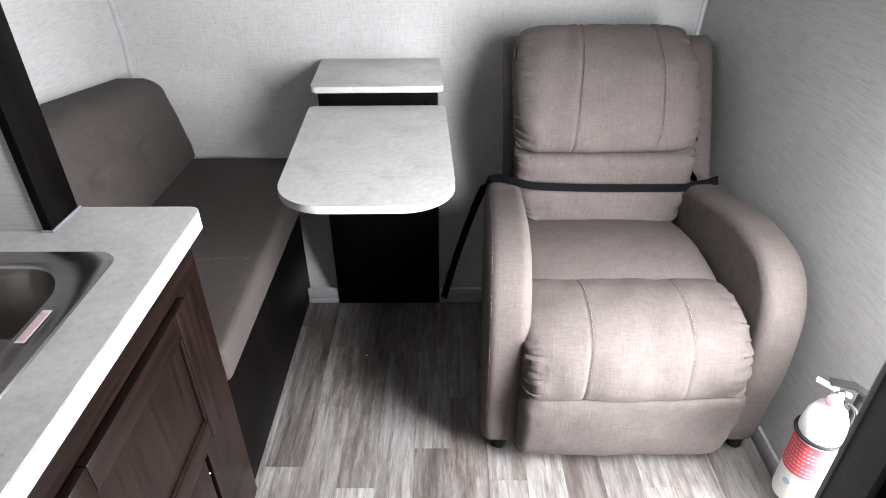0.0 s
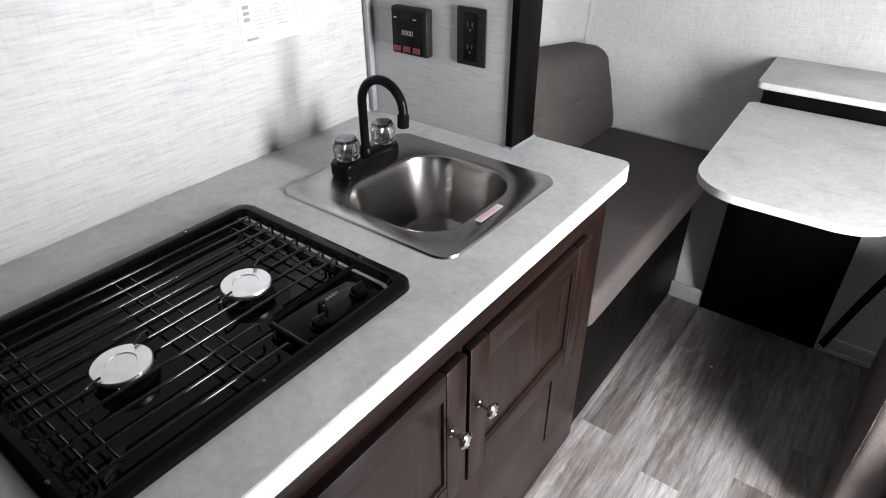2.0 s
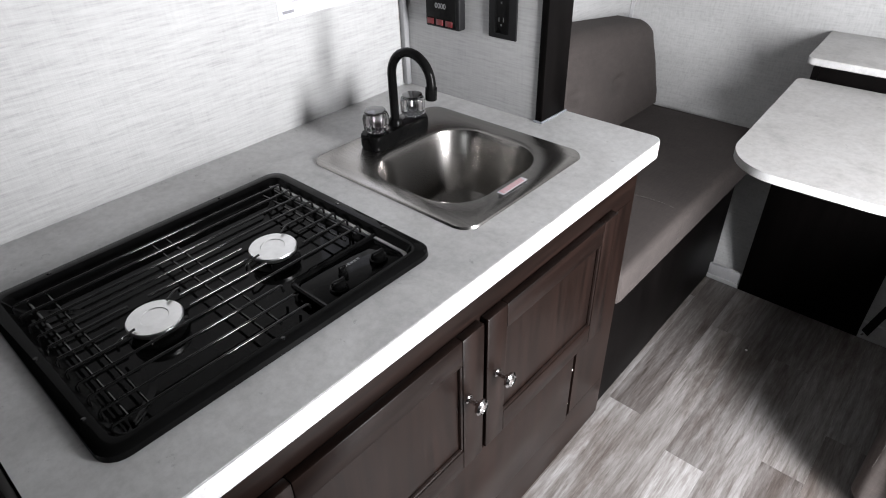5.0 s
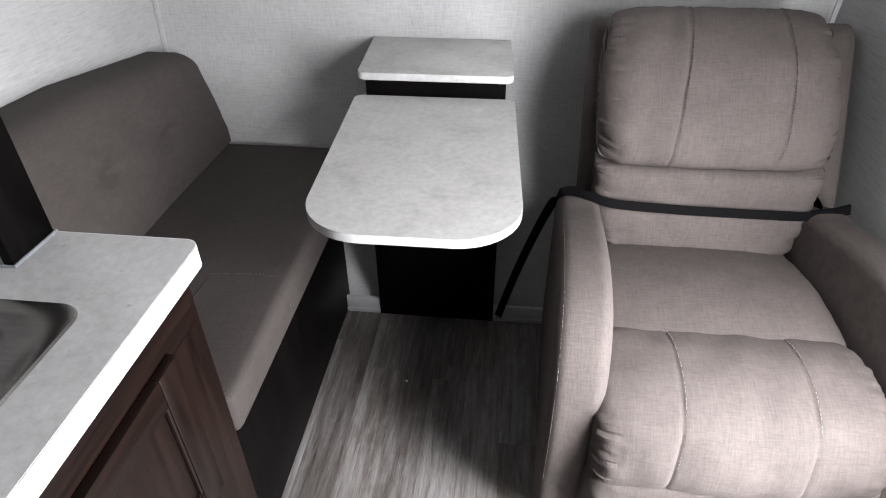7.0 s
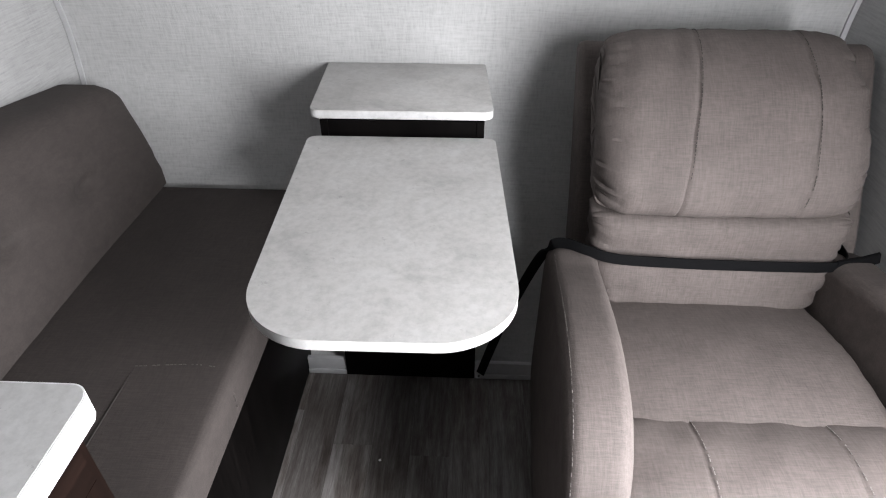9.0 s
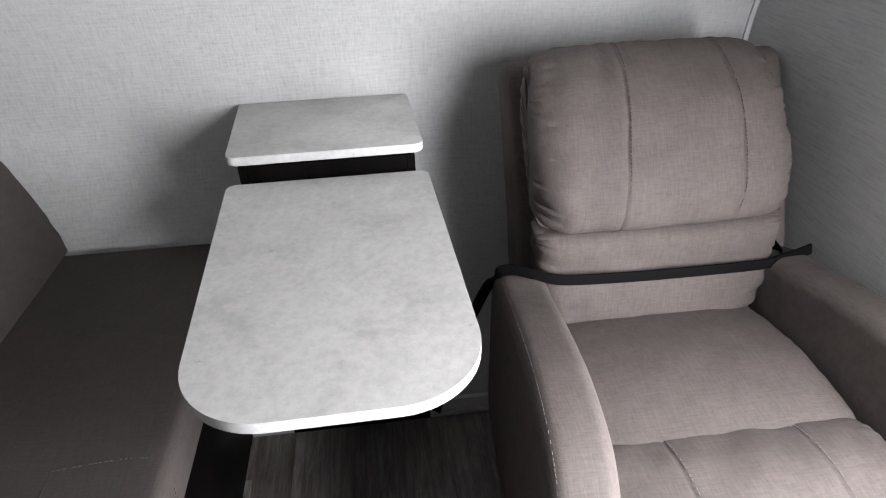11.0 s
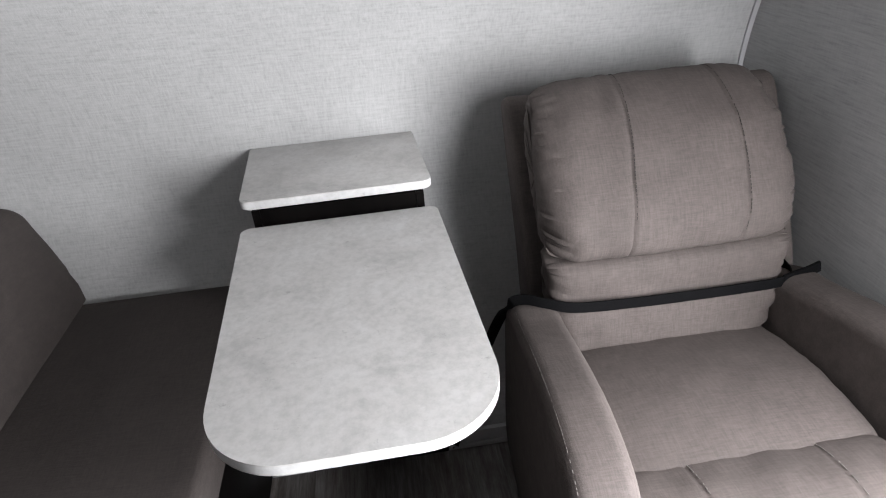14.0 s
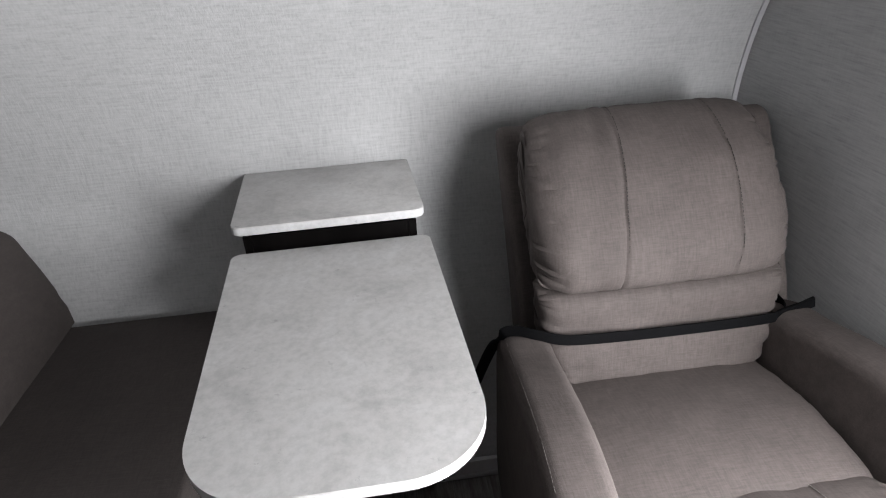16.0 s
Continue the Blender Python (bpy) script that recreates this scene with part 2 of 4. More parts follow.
def rounded_outline(corners, n=8):
    """A closed 2D outline from (x, y, radius) corners."""
    out = []
    k = len(corners)
    for i in range(k):
        p = Vector(corners[i][:2])
        r = corners[i][2]
        a = (Vector(corners[i - 1][:2]) - p).normalized()
        c = (Vector(corners[(i + 1) % k][:2]) - p).normalized()
        if r <= 0:
            out.append(p)
            continue
        half = a.angle(c) / 2
        d = r / math.tan(half)
        centre = p + (a + c).normalized() * (r / math.sin(half))
        s, e = p + a * d - centre, p + c * d - centre
        a0 = math.atan2(s.y, s.x)
        da = (math.atan2(e.y, e.x) - a0 + math.pi) % (2 * math.pi) - math.pi
        for j in range(n + 1):
            q = a0 + da * j / n
            out.append(centre + Vector((math.cos(q), math.sin(q))) * r)
    return out


def slab(outline, z0, z1, bev=0.003, edge_index=None):
    """A board of that outline, with eased edges; the rim may take a second material."""
    b = bmesh.new()
    top = [b.verts.new((p[0], p[1], z1)) for p in outline]
    bot = [b.verts.new((p[0], p[1], z0)) for p in outline]
    n = len(outline)
    b.faces.new(top)
    b.faces.new(bot[::-1])
    for i in range(n):
        f = b.faces.new((top[i], bot[i], bot[(i + 1) % n], top[(i + 1) % n]))
        if edge_index is not None:
            f.material_index = edge_index
    if bev:
        rim = [e for e in b.edges if abs(e.verts[0].co.z - e.verts[1].co.z) < 1e-6]
        bmesh.ops.bevel(b, geom=rim, offset=bev, segments=2, profile=0.5, affect="EDGES")
    return b


def tube(points, r, sides=12, closed=False, caps=True, bm=None):
    """A round bar along points."""
    b = bm or bmesh.new()
    pts = [Vector(p) for p in points]
    rings = []
    side = None
    n = len(pts)
    for i, p in enumerate(pts):
        if closed:
            d = (pts[(i + 1) % n] - pts[i - 1]).normalized()
        else:
            d = (pts[min(i + 1, n - 1)] - pts[max(i - 1, 0)]).normalized()
        if side is None:
            side = d.orthogonal().normalized()
        side = (side - d * side.dot(d)).normalized()
        up = d.cross(side)
        rr = r[i] if isinstance(r, (list, tuple)) else r
        rings.append([b.verts.new(p + (side * math.cos(2 * math.pi * j / sides) + up * math.sin(2 * math.pi * j / sides)) * rr) for j in range(sides)])
    for i in range(n if closed else n - 1):
        q, w = rings[i], rings[(i + 1) % n]
        for j in range(sides):
            b.faces.new((q[j], q[(j + 1) % sides], w[(j + 1) % sides], w[j]))
    if caps and not closed:
        b.faces.new(rings[0][::-1])
        b.faces.new(rings[-1])
    return b


def lathe(profile, at, sides=32, m=None, flutes=0, depth=0.0):
    """A turned body from (radius, height) pairs about the z axis of the place at."""
    b = bmesh.new()
    rings = []
    for r, h in profile:
        ring = []
        for j in range(sides):
            a = 2 * math.pi * j / sides
            rr = r * (1 - depth * (0.5 - 0.5 * math.cos(a * flutes))) if flutes else r
            ring.append(b.verts.new((rr * math.cos(a), rr * math.sin(a), h)))
        rings.append(ring)
    for q, w in zip(rings, rings[1:]):
        for j in range(sides):
            b.faces.new((q[j], q[(j + 1) % sides], w[(j + 1) % sides], w[j]))
    b.faces.new(rings[0][::-1])
    b.faces.new(rings[-1])
    mat = Matrix.Translation(at) @ (m or Matrix())
    b.transform(mat)
    return b


def spline(ctrl, per=8, closed=True):
    """Catmull-Rom curve through 2D or 3D points."""
    pts = [Vector(c) for c in ctrl]
    n = len(pts)
    out = []
    for i in range(n if closed else n - 1):
        if closed:
            p0, p1, p2, p3 = pts[i - 1], pts[i], pts[(i + 1) % n], pts[(i + 2) % n]
        else:
            p0, p1, p2, p3 = pts[max(i - 1, 0)], pts[i], pts[i + 1], pts[min(i + 2, n - 1)]
        for k in range(per):
            t = k / per
            out.append(0.5 * ((2 * p1) + (p2 - p0) * t + (2 * p0 - 5 * p1 + 4 * p2 - p3) * t * t + (3 * p1 - p0 - 3 * p2 + p3) * t * t * t))
    if not closed:
        out.append(pts[-1])
    return out


def padded(profile, x0, x1, r, seams=(), groove=0.006, crown=0.0, pucker=0.0, widths=None, per=8, seed=0, steps=44, square=1.0, gathers=(), slant=0.0, zref=0.5):
    """Upholstered body: a closed (y, z) profile carried across x, rounded at both ends,
    with stitched grooves at the seams and gathers near the ends. widths: (z, half width) pairs."""
    prof = spline(profile, per)
    n = len(prof)
    area2 = sum(prof[i].x * prof[(i + 1) % n].y - prof[(i + 1) % n].x * prof[i].y for i in range(n))
    sign = 1 if area2 > 0 else -1
    normals = []
    for i in range(n):
        d = (prof[(i + 1) % n] - prof[i - 1]).normalized()
        normals.append(Vector((d.y, -d.x)) * sign)
    xc, hw = (x0 + x1) / 2, (x1 - x0) / 2
    us = set()
    for k in range(steps + 1):
        us.add(round(-math.cos(math.pi * k / steps), 5))
    for s in seams:
        for o in (-0.012, -0.006, 0, 0.006, 0.012):
            us.add(round((s + o - xc) / hw, 5))
    us = sorted(us)
    b = bmesh.new()
    rows = []
    for u in us:
        x = xc + u * hw
        edge = hw - abs(x - xc)
        inset = 0 if edge >= r else r - math.sqrt(max(0, r * r - (r - edge) ** 2))
        for s in seams:
            inset += groove * math.exp(-((x - s) / 0.005) ** 2)
        inset -= crown * (1 - u * u)
        row = []
        for j in range(n):
            p = prof[j]
            off = inset
            if pucker:
                near = max(0, 1 - edge / 0.07)
                w = noise.noise(Vector((seed + u * 2.0, p.x * 55, p.y * 55)))
                pleat = max(0.0, 1 - 3.2 * abs(w)) ** 2
                off += pucker * near * (0.55 * pleat + 0.5 * near * w)
                off += pucker * 0.25 * noise.noise(Vector((seed + x * 14, p.x * 14, p.y * 14)))
            for gz, spread, amp, freq in gathers:
                off += amp * math.exp(-((p.y - gz) / spread) ** 2) * (noise.noise(Vector((x * freq, seed, p.y * 6))) + 0.3)
            q = p - Vector((normals[j].x * off, normals[j].y * off * square))
            xx = x
            if widths:
                zs = [w[0] for w in widths]
                hs = [w[1] for w in widths]
                xx = xc + u * float(np.interp(p.y, zs, hs))
            xx += slant * (p.y - zref) * (1 - u * u)
            row.append(b.verts.new((xx, q.x, q.y)))
        rows.append(row)
    for q, w in zip(rows, rows[1:]):
        for j in range(n):
            b.faces.new((q[j], q[(j + 1) % n], w[(j + 1) % n], w[j]))
    for ring in (rows[0], rows[-1]):
        c = b.verts.new(sum((v.co for v in ring), Vector()) / n)
        for j in range(n):
            b.faces.new((ring[j], ring[(j + 1) % n], c))
    return b


def ribbon(points, width_dir, w, t):
    """A flat strap of width w and thickness t along points."""
    pts = [Vector(p) for p in points]
    b = bmesh.new()
    rings = []
    n = len(pts)
    for i, p in enumerate(pts):
        d = (pts[min(i + 1, n - 1)] - pts[max(i - 1, 0)]).normalized()
        wd = Vector(width_dir[i] if isinstance(width_dir, list) else width_dir)
        wd = (wd - d * wd.dot(d)).normalized()
        up = d.cross(wd)
        rings.append([b.verts.new(p + wd * (sx * w / 2) + up * (sy * t / 2)) for sx, sy in ((-1, -1), (1, -1), (1, 1), (-1, 1))])
    for q, r in zip(rings, rings[1:]):
        for j in range(4):
            b.faces.new((q[j], q[(j + 1) % 4], r[(j + 1) % 4], r[j]))
    b.faces.new(rings[0][::-1])
    b.faces.new(rings[-1])
    return b


def stitches(points, r, length, gap):
    """A row of separate thread stitches along points, joined into one mesh."""
    pts = [Vector(p) for p in points]
    b = bmesh.new()
    carry = 0.0
    for a, c in zip(pts, pts[1:]):
        d = c - a
        ln = d.length
        if ln < 1e-6:
            continue
        d.normalize()
        s = carry
        while s < ln:
            e = min(s + length, ln)
            if e - s > length * 0.4:
                tube((a + d * s, a + d * e), r, 5, bm=b)
            s += length + gap
        carry = s - ln
    return b
# ---- setting ----
XL, XR, CEIL, REAR = -1.19, 0.958, 1.98, -1.9
KX = -1.16                       # face of the wall behind the counter
FRONT = [(1.83, 0.0), (1.985, 0.22), (2.105, 0.47), (2.172, 0.66), (2.205, 0.86), (2.207, 0.98), (2.18, 1.12), (2.135, 1.24), (2.04, 1.45), (1.90, 1.70), (1.72, 1.98)]


def front_y(z):
    return float(np.interp(z, [p[1] for p in FRONT], [p[0] for p in FRONT]))


def structure(name, bm, mat, label):
    return single(name, bm, mat, label, "", "", "structure")


def front_wall():
    prof = spline(FRONT, 6, closed=False)
    b = bmesh.new()
    inner, outer = [], []
    for p in prof:
        for lst, off in ((inner, 0.0), (outer, 0.06)):
            lst.append([b.verts.new((x, p.x + off, p.y)) for x in (XL - 0.05, XR + 0.05)])
    for lst in (inner, outer):
        for q, w in zip(lst, lst[1:]):
            b.faces.new((q[0], q[1], w[1], w[0]))
    for q, w, i in [(q, w, i) for i in (0, 1) for q, w in zip(zip(inner, outer), zip(inner[1:], outer[1:]))]:
        b.faces.new((q[0][i], q[1][i], w[1][i], w[0][i]))
    for i in (0, -1):
        b.faces.new((inner[i][0], inner[i][1], outer[i][1], outer[i][0]))
    return structure("wall_front", b, M_FRONT, "curved front wall with pale grey linen-look wall covering")


front_wall()
structure("wall_left", box(XL - 0.05, XL, REAR - 0.05, 2.30, -0.03, CEIL), M_WALL, "pale grey side wall with linen-look wall covering")
structure("wall_kitchen", box(XL + 0.001, KX, -0.27, 0.874, 0.0, CEIL - 0.001), M_WALL, "pale grey textured wall panel behind the counter")
structure("wall_partition", box(XL + 0.001, -0.748, 0.875, 0.957, 0.0, CEIL - 0.001), M_WALL, "short partition wall between galley and bench")
# unseen closing wall, dark to cut bounce; its opening is added for the fill lamp
b = box(XL - 0.05, XR + 0.05, REAR - 0.05, REAR, -0.03, 1.10)
box(XL - 0.05, XR + 0.05, REAR - 0.05, REAR, 1.62, CEIL, bm=b)
box(XL - 0.05, -0.04, REAR - 0.05, REAR, 1.10, 1.62, bm=b)
box(0.84, XR + 0.05, REAR - 0.05, REAR, 1.10, 1.62, bm=b)
structure("wall_rear", b, M_WOOD_DK, "unseen rear wall, dark to cut bounce light, with an opening added for the fill lamp")
b = box(XR, XR + 0.05, DOOR_Y1, 2.30, -0.03, CEIL)
box(XR, XR + 0.05, REAR, DOOR_Y0, -0.03, CEIL, bm=b)
box(XR, XR + 0.05, DOOR_Y0, DOOR_Y1, 1.82, CEIL, bm=b)
structure("wall_right", b, M_WALL, "pale grey side wall with an open doorway")
structure("wall_entry", box(0.478, XR - 0.001, 0.272, 0.330, 0.0, CEIL - 0.001), M_ENTRY, "short textured partition beside the entry doorway, darkened for its unlit side")
structure("trim_entry", box(0.460, 0.4775, 0.281, 0.328, 0.0, CEIL - 0.002, 0.001), M_ENTRY, "end face of the entry partition in the same darkened covering")
structure("trim_entry", box(0.458, 0.4775, 0.3285, 0.336, 0.0, CEIL - 0.002, 0.001), M_GREYTRIM, "mid grey edge strip on the entry partition")
structure("trim_entry", box(0.4585, 0.4775, 0.2715, 0.2805, 0.0, CEIL - 0.002, 0.001), M_BLACK_MATT, "black edge strip on the entry partition")
structure("ceiling", box(XL - 0.05, XR + 0.05, REAR - 0.05, 2.0, CEIL, CEIL + 0.05), M_CEIL, "unseen ceiling board, darkened to bounce less light")
structure("ground", box(-40, 40, -40, 40, -0.75, -0.70), plain("pale_gravel", (0.36, 0.35, 0.33), 0.9, 0, 0.3, 12), "pale gravel ground outside the doorway")

# thin trims in the corners
def corner_trim(x):
    prof = spline([p for p in FRONT], 6, closed=False)
    pts = [(x, p.x - 0.004, p.y) for p in prof if p.y > 0.45]
    return structure("trim", ribbon(pts, (1, 0, 0), 0.014, 0.006), M_TRIM, "narrow pale corner trim")


corner_trim(XL + 0.009)
corner_trim(XR - 0.009)
structure("trim", box(KX + 0.001, KX + 0.017, 0.856, 0.8735, 0.902, CEIL - 0.003, 0.004), M_GREYTRIM, "grey corner trim above the counter")

# upright dark end post of the partition
structure("post", box(-0.7475, -0.729, 0.871, 0.966, 0.901, CEIL - 0.004, 0.002), M_WOOD_DK, "dark stained upright end post on the counter")
single("caulk_bead", tube([(-0.748, 0.868, 0.902), (-0.728, 0.868, 0.902), (-0.726, 0.968, 0.902)], 0.003, 8), M_CAULK, "thin bead of caulk round the post foot", "sealant")

# ---- dinette bench ----
def bench():
    t = thing("dinette_bench", (-0.86, 1.4, 0), "dark brown boxed dinette bench base", "bench")
    part("front_panel", box(-0.548, -0.530, 0.957, 1.86, 0.0, 0.398, 0.001), M_WOOD_DK, t)
    part("seat_board", box(XL + 0.002, -0.549, 0.959, 1.90, 0.374, 0.398), M_WOOD_DK, t)


def bench_seat():
    t = thing("seat_cushion", (-0.85, 1.5, 0.40), "taupe fabric bench seat cushion, darkened for the shade on it", "cushion")
    x0, x1, y0, y1, z0, z1 = XL + 0.004, -0.512, 0.962, 2.085, 0.400, 0.512
    bm = box(x0, x1, y0, y1, z0, z1, 0.022, 4)
    bmesh.ops.subdivide_edges(bm, edges=[e for e in bm.edges if e.calc_length() > 0.2], cuts=20, use_grid_fill=True)
    for v in bm.verts:
        if v.co.z > z1 - 0.004:
            u, w = (v.co.x - x0) / (x1 - x0), (v.co.y - y0) / (y1 - y0)
            v.co.z += 0.012 * math.sin(math.pi * u) * math.sin(math.pi * w) - 0.012 * (1 - u) + 0.002 * noise.noise(v.co * 9)
    part("cover", bm, M_FAB_BENCH, t)
    stuff("stitching", stitches(spline([(-0.72, 1.345, 0.516), (-0.60, 1.352, 0.519), (-0.535, 1.345, 0.5145), (-0.517, 1.325, 0.505), (-0.510, 1.31, 0.47), (-0.510, 1.31, 0.42)], 10, False), 0.0012, 0.006, 0.003), M_THREAD_MID, t)
    part("seam", tube(spline([(-0.72, 1.345, 0.515), (-0.72, 1.15, 0.516), (-0.72, 0.98, 0.513)], 8, False), 0.0014, 6), M_THREAD_DK, t)


def bench_back():
    t = thing("back_cushion", (-1.1, 1.55, 0.51), "brown-grey fabric bench backrest cushion leaning on the wall", "cushion")
    bm = bmesh.new()
    ny, nz = 70, 40
    y0, y1 = 0.962, 2.155
    grid = []
    for i in range(ny + 1):
        w = i / ny
        row = []
        for j in range(nz + 1):
            h = j / nz
            y = y0 + (y1 - y0) * w
            ztop = 0.944 - 0.118 * (y - 1.2) / 0.85
            ztop -= 0.055 * max(0.0, (1.6 - y) / 0.6)
            # far top corner rounds off
            e = max(0, y - (y1 - 0.06)) / 0.06
            ztop -= 0.06 * (1 - math.sqrt(max(0, 1 - e * e))) + 0.012 * e
            z = 0.505 + (ztop - 0.505) * h
            x = -0.975 - 0.075 * h
            q = max(0, h - 0.86) / 0.14
            x -= 0.055 * (1 - math.sqrt(max(0, 1 - q * q * 0.97)))
            k = max(0, abs(w - 0.5) - 0.47) / 0.03
            x -= 0.025 * k * k
            x += 0.012 * math.sin(math.pi * min(1, w)) * math.sin(math.pi * h)
            tuft = math.exp(-(((y - 1.50) / 0.045) ** 2 + ((z - 0.70) / 0.022) ** 2)) + math.exp(-(((y - 1.80) / 0.05) ** 2 + ((z - 0.67) / 0.020) ** 2))
            x -= 0.022 * tuft
            x += 0.003 * noise.noise(Vector((3, y * 11, z * 11)))
            row.append(bm.verts.new((x, min(y, front_y(z) - 0.012), z)))
        grid.append(row)
    for a, c in zip(grid, grid[1:]):
        for j in range(nz):
            bm.faces.new((a[j], a[j + 1], c[j + 1], c[j]))
    back = bmesh.ops.extrude_face_region(bm, geom=list(bm.faces))
    for v in back["geom"]:
        if isinstance(v, bmesh.types.BMVert):
            v.co.x = XL + 0.004
    part("cover", bm, M_FAB_BENCH, t)


bench()
bench_seat()
bench_back()


# ---- table ----
def table():
    t = thing("dinette_table", (-0.2, 1.6, 0), "pale concrete-look dinette table with a rounded front", "table")
    out = rounded_outline([(-0.437, 1.850, 0.022), (-0.405, 1.153, 0.135), (0.048, 1.157, 0.135), (0.017, 1.853, 0.022)], 14)
    part("tabletop", slab(out, 0.776, 0.797, 0.003, 1), (M_TABLE, M_TABLE_EDGE), t)
    b = box(-0.408, -0.010, 1.806, 1.835, 0.0, 0.775, 0.001)
    part("pedestal_front", b, M_WOOD_DK, t)
    for x0 in (-0.408, -0.028):
        bm = bmesh.new()
        zs = [0.0, 0.2, 0.45, 0.65, 0.833]
        for x in (x0, x0 + 0.018):
            pts = [(1.836, 0.0)] + [(front_y(z) - 0.006, z) for z in zs] + [(1.862, 0.833), (1.862, 0.70), (1.836, 0.70)]
            bm.faces.new([bm.verts.new((x, p[0], p[1])) for p in pts])
        f = list(bm.faces)
        n = len(f[0].verts)
        v0, v1 = list(f[0].verts), list(f[1].verts)
        for i in range(n):
            bm.faces.new((v0[i], v0[(i + 1) % n], v1[(i + 1) % n], v1[i]))
        part("side_panel", bm, M_WOOD_DK, t)
    part("riser", box(-0.389, -0.029, 1.863, 1.878, 0.70, 0.833), M_WOOD_DK, t)
    out = rounded_outline([(-0.449, 2.198, 0.004), (-0.432, 1.864, 0.02), (0.012, 1.868, 0.02), (-0.004, 2.200, 0.004)], 8)
    part("shelf", slab(out, 0.836, 0.857, 0.003, 1), (M_TABLE, M_TABLE_EDGE), t)


table()


# ---- recliner ----
ARM = [(1.085, 0.055), (1.052, 0.22), (1.045, 0.40), (1.075, 0.555), (1.16, 0.640), (1.30, 0.660), (1.45, 0.640), (1.60, 0.605), (1.70, 0.585), (1.765, 0.53), (1.78, 0.35), (1.77, 0.08), (1.55, 0.05), (1.30, 0.05)]


def recliner():
    t = thing("recliner", (0.53, 1.5, 0), "taupe fabric recliner armchair with stitched panels", "armchair")
    sC, sD = 0.381, 0.635
    for x0, x1, inner in ((0.118, 0.235, 1), (0.806, 0.920, -1)):
        bm = padded(ARM, x0, x1, 0.03, per=7, crown=0.002, pucker=0.002, seed=x0 * 9, steps=22)
        lean = 0.055 if inner == 1 else -0.03
        for v in bm.verts:
            v.co.x += lean * (v.co.y - 1.10) + (0.03 * (v.co.z - 0.40) if inner == -1 else 0)
        a = part("armrest", bm, M_FAB, t)
        for xx in ((x0 + 0.014, x1 - 0.020) if inner == 1 else (x0 + 0.020, x1 - 0.014)):
            pts = [(xx, p.x, p.y) for p in spline(ARM[0:10], 8, False)]
            c = Vector((0, 1.42, 0.33))
            path = []
            for k, p in enumerate(pts):
                q = Vector(pts[min(k + 1, len(pts) - 1)]) - Vector(pts[max(k - 1, 0)])
                nrm = Vector((0, -q.z, q.y)).normalized()
                if nrm.dot(Vector(p) - c) < 0:
                    nrm = -nrm
                path.append(Vector(p) - nrm * 0.0045 + Vector((lean * (p[1] - 1.10) + (0.03 * (p[2] - 0.40) if inner == -1 else 0), 0, 0)))
            stuff("stitching", stitches(path, 0.0009, 0.006, 0.0025), M_THREAD, a, "pale stitching")
    part("seat_cushion", padded([(1.235, 0.33), (1.225, 0.44), (1.26, 0.490), (1.40, 0.508), (1.55, 0.490), (1.68, 0.455), (1.755, 0.40), (1.75, 0.32), (1.5, 0.30)], 0.238, 0.790, 0.035, crown=0.012, pucker=0.008, seed=3, steps=60), M_FAB, t)
    FOOT = [(1.285, 0.485), (1.21, 0.510), (1.11, 0.508), (1.03, 0.470), (0.992, 0.405), (0.985, 0.345), (1.005, 0.315), (1.10, 0.31), (1.25, 0.33), (1.30, 0.42)]
    f = part("footrest_pad", padded(FOOT, 0.212, 0.796, 0.045, (sC, sD), 0.0035, 0.012, 0.030, seed=7, steps=90, per=10, square=0.6, slant=0.10), M_FAB, t)
    for s in (sC, sD):
        u = (s - 0.504) / 0.292
        path = [(s + 0.006 + 0.10 * (p.y - 0.5) * (1 - u * u), p.x - (0.003 if p.y < 0.45 else 0), p.y + (0.0095 if p.y > 0.45 else 0.003)) for p in spline(FOOT[0:7], 8, False)]
        stuff("stitching", stitches(path, 0.0009, 0.006, 0.0025), M_THREAD, f, "pale stitching")
    part("footrest_panel", padded([(0.998, 0.318), (0.990, 0.25), (1.010, 0.12), (1.040, 0.045), (1.085, 0.04), (1.10, 0.15), (1.09, 0.30)], 0.212, 0.806, 0.035, crown=0.006, pucker=0.010, seed=11, steps=60, gathers=((0.06, 0.02, 0.005, 14), (0.30, 0.015, 0.004, 24))), M_FAB, t)
    low = [(0.42, 0.245), (0.50, 0.265), (0.58, 0.290), (0.68, 0.295), (0.75, 0.295)]
    wid = [(0.68, 0.290), (0.78, 0.298), (0.88, 0.298), (0.96, 0.290), (1.03, 0.272)]
    BACK = [(1.765, 0.703), (1.695, 0.701), (1.660, 0.724), (1.664, 0.795), (1.715, 0.875), (1.785, 0.955), (1.875, 1.010), (1.955, 1.028), (1.995, 1.0), (1.975, 0.93), (1.87, 0.80), (1.80, 0.715)]
    k = part("back_cushion", padded(BACK, 0.236, 0.832, 0.085, (0.431, 0.688), 0.0045, 0.012, 0.030, wid, seed=15, square=0.3, steps=110, per=14, gathers=((0.705, 0.016, 0.006, 34), (1.012, 0.03, 0.010, 30)), slant=0.13, zref=0.88), M_FAB, t)
    for s in (0.431, 0.688):
        path = []
        for p in spline(BACK[1:9], 8, False):
            xc = 0.534
            u = (s + 0.006 - xc) / 0.298
            q = Vector((xc + u * float(np.interp(p.y, [w[0] for w in wid], [w[1] for w in wid])) + 0.13 * (p.y - 0.88) * (1 - u * u), p.x, p.y))
            nrm = Vector((0, -0.75, 0.66))
            path.append(q + nrm * 0.008)
        stuff("stitching", stitches(path, 0.0009, 0.006, 0.0025), M_THREAD_DK, k, "darker stitching")
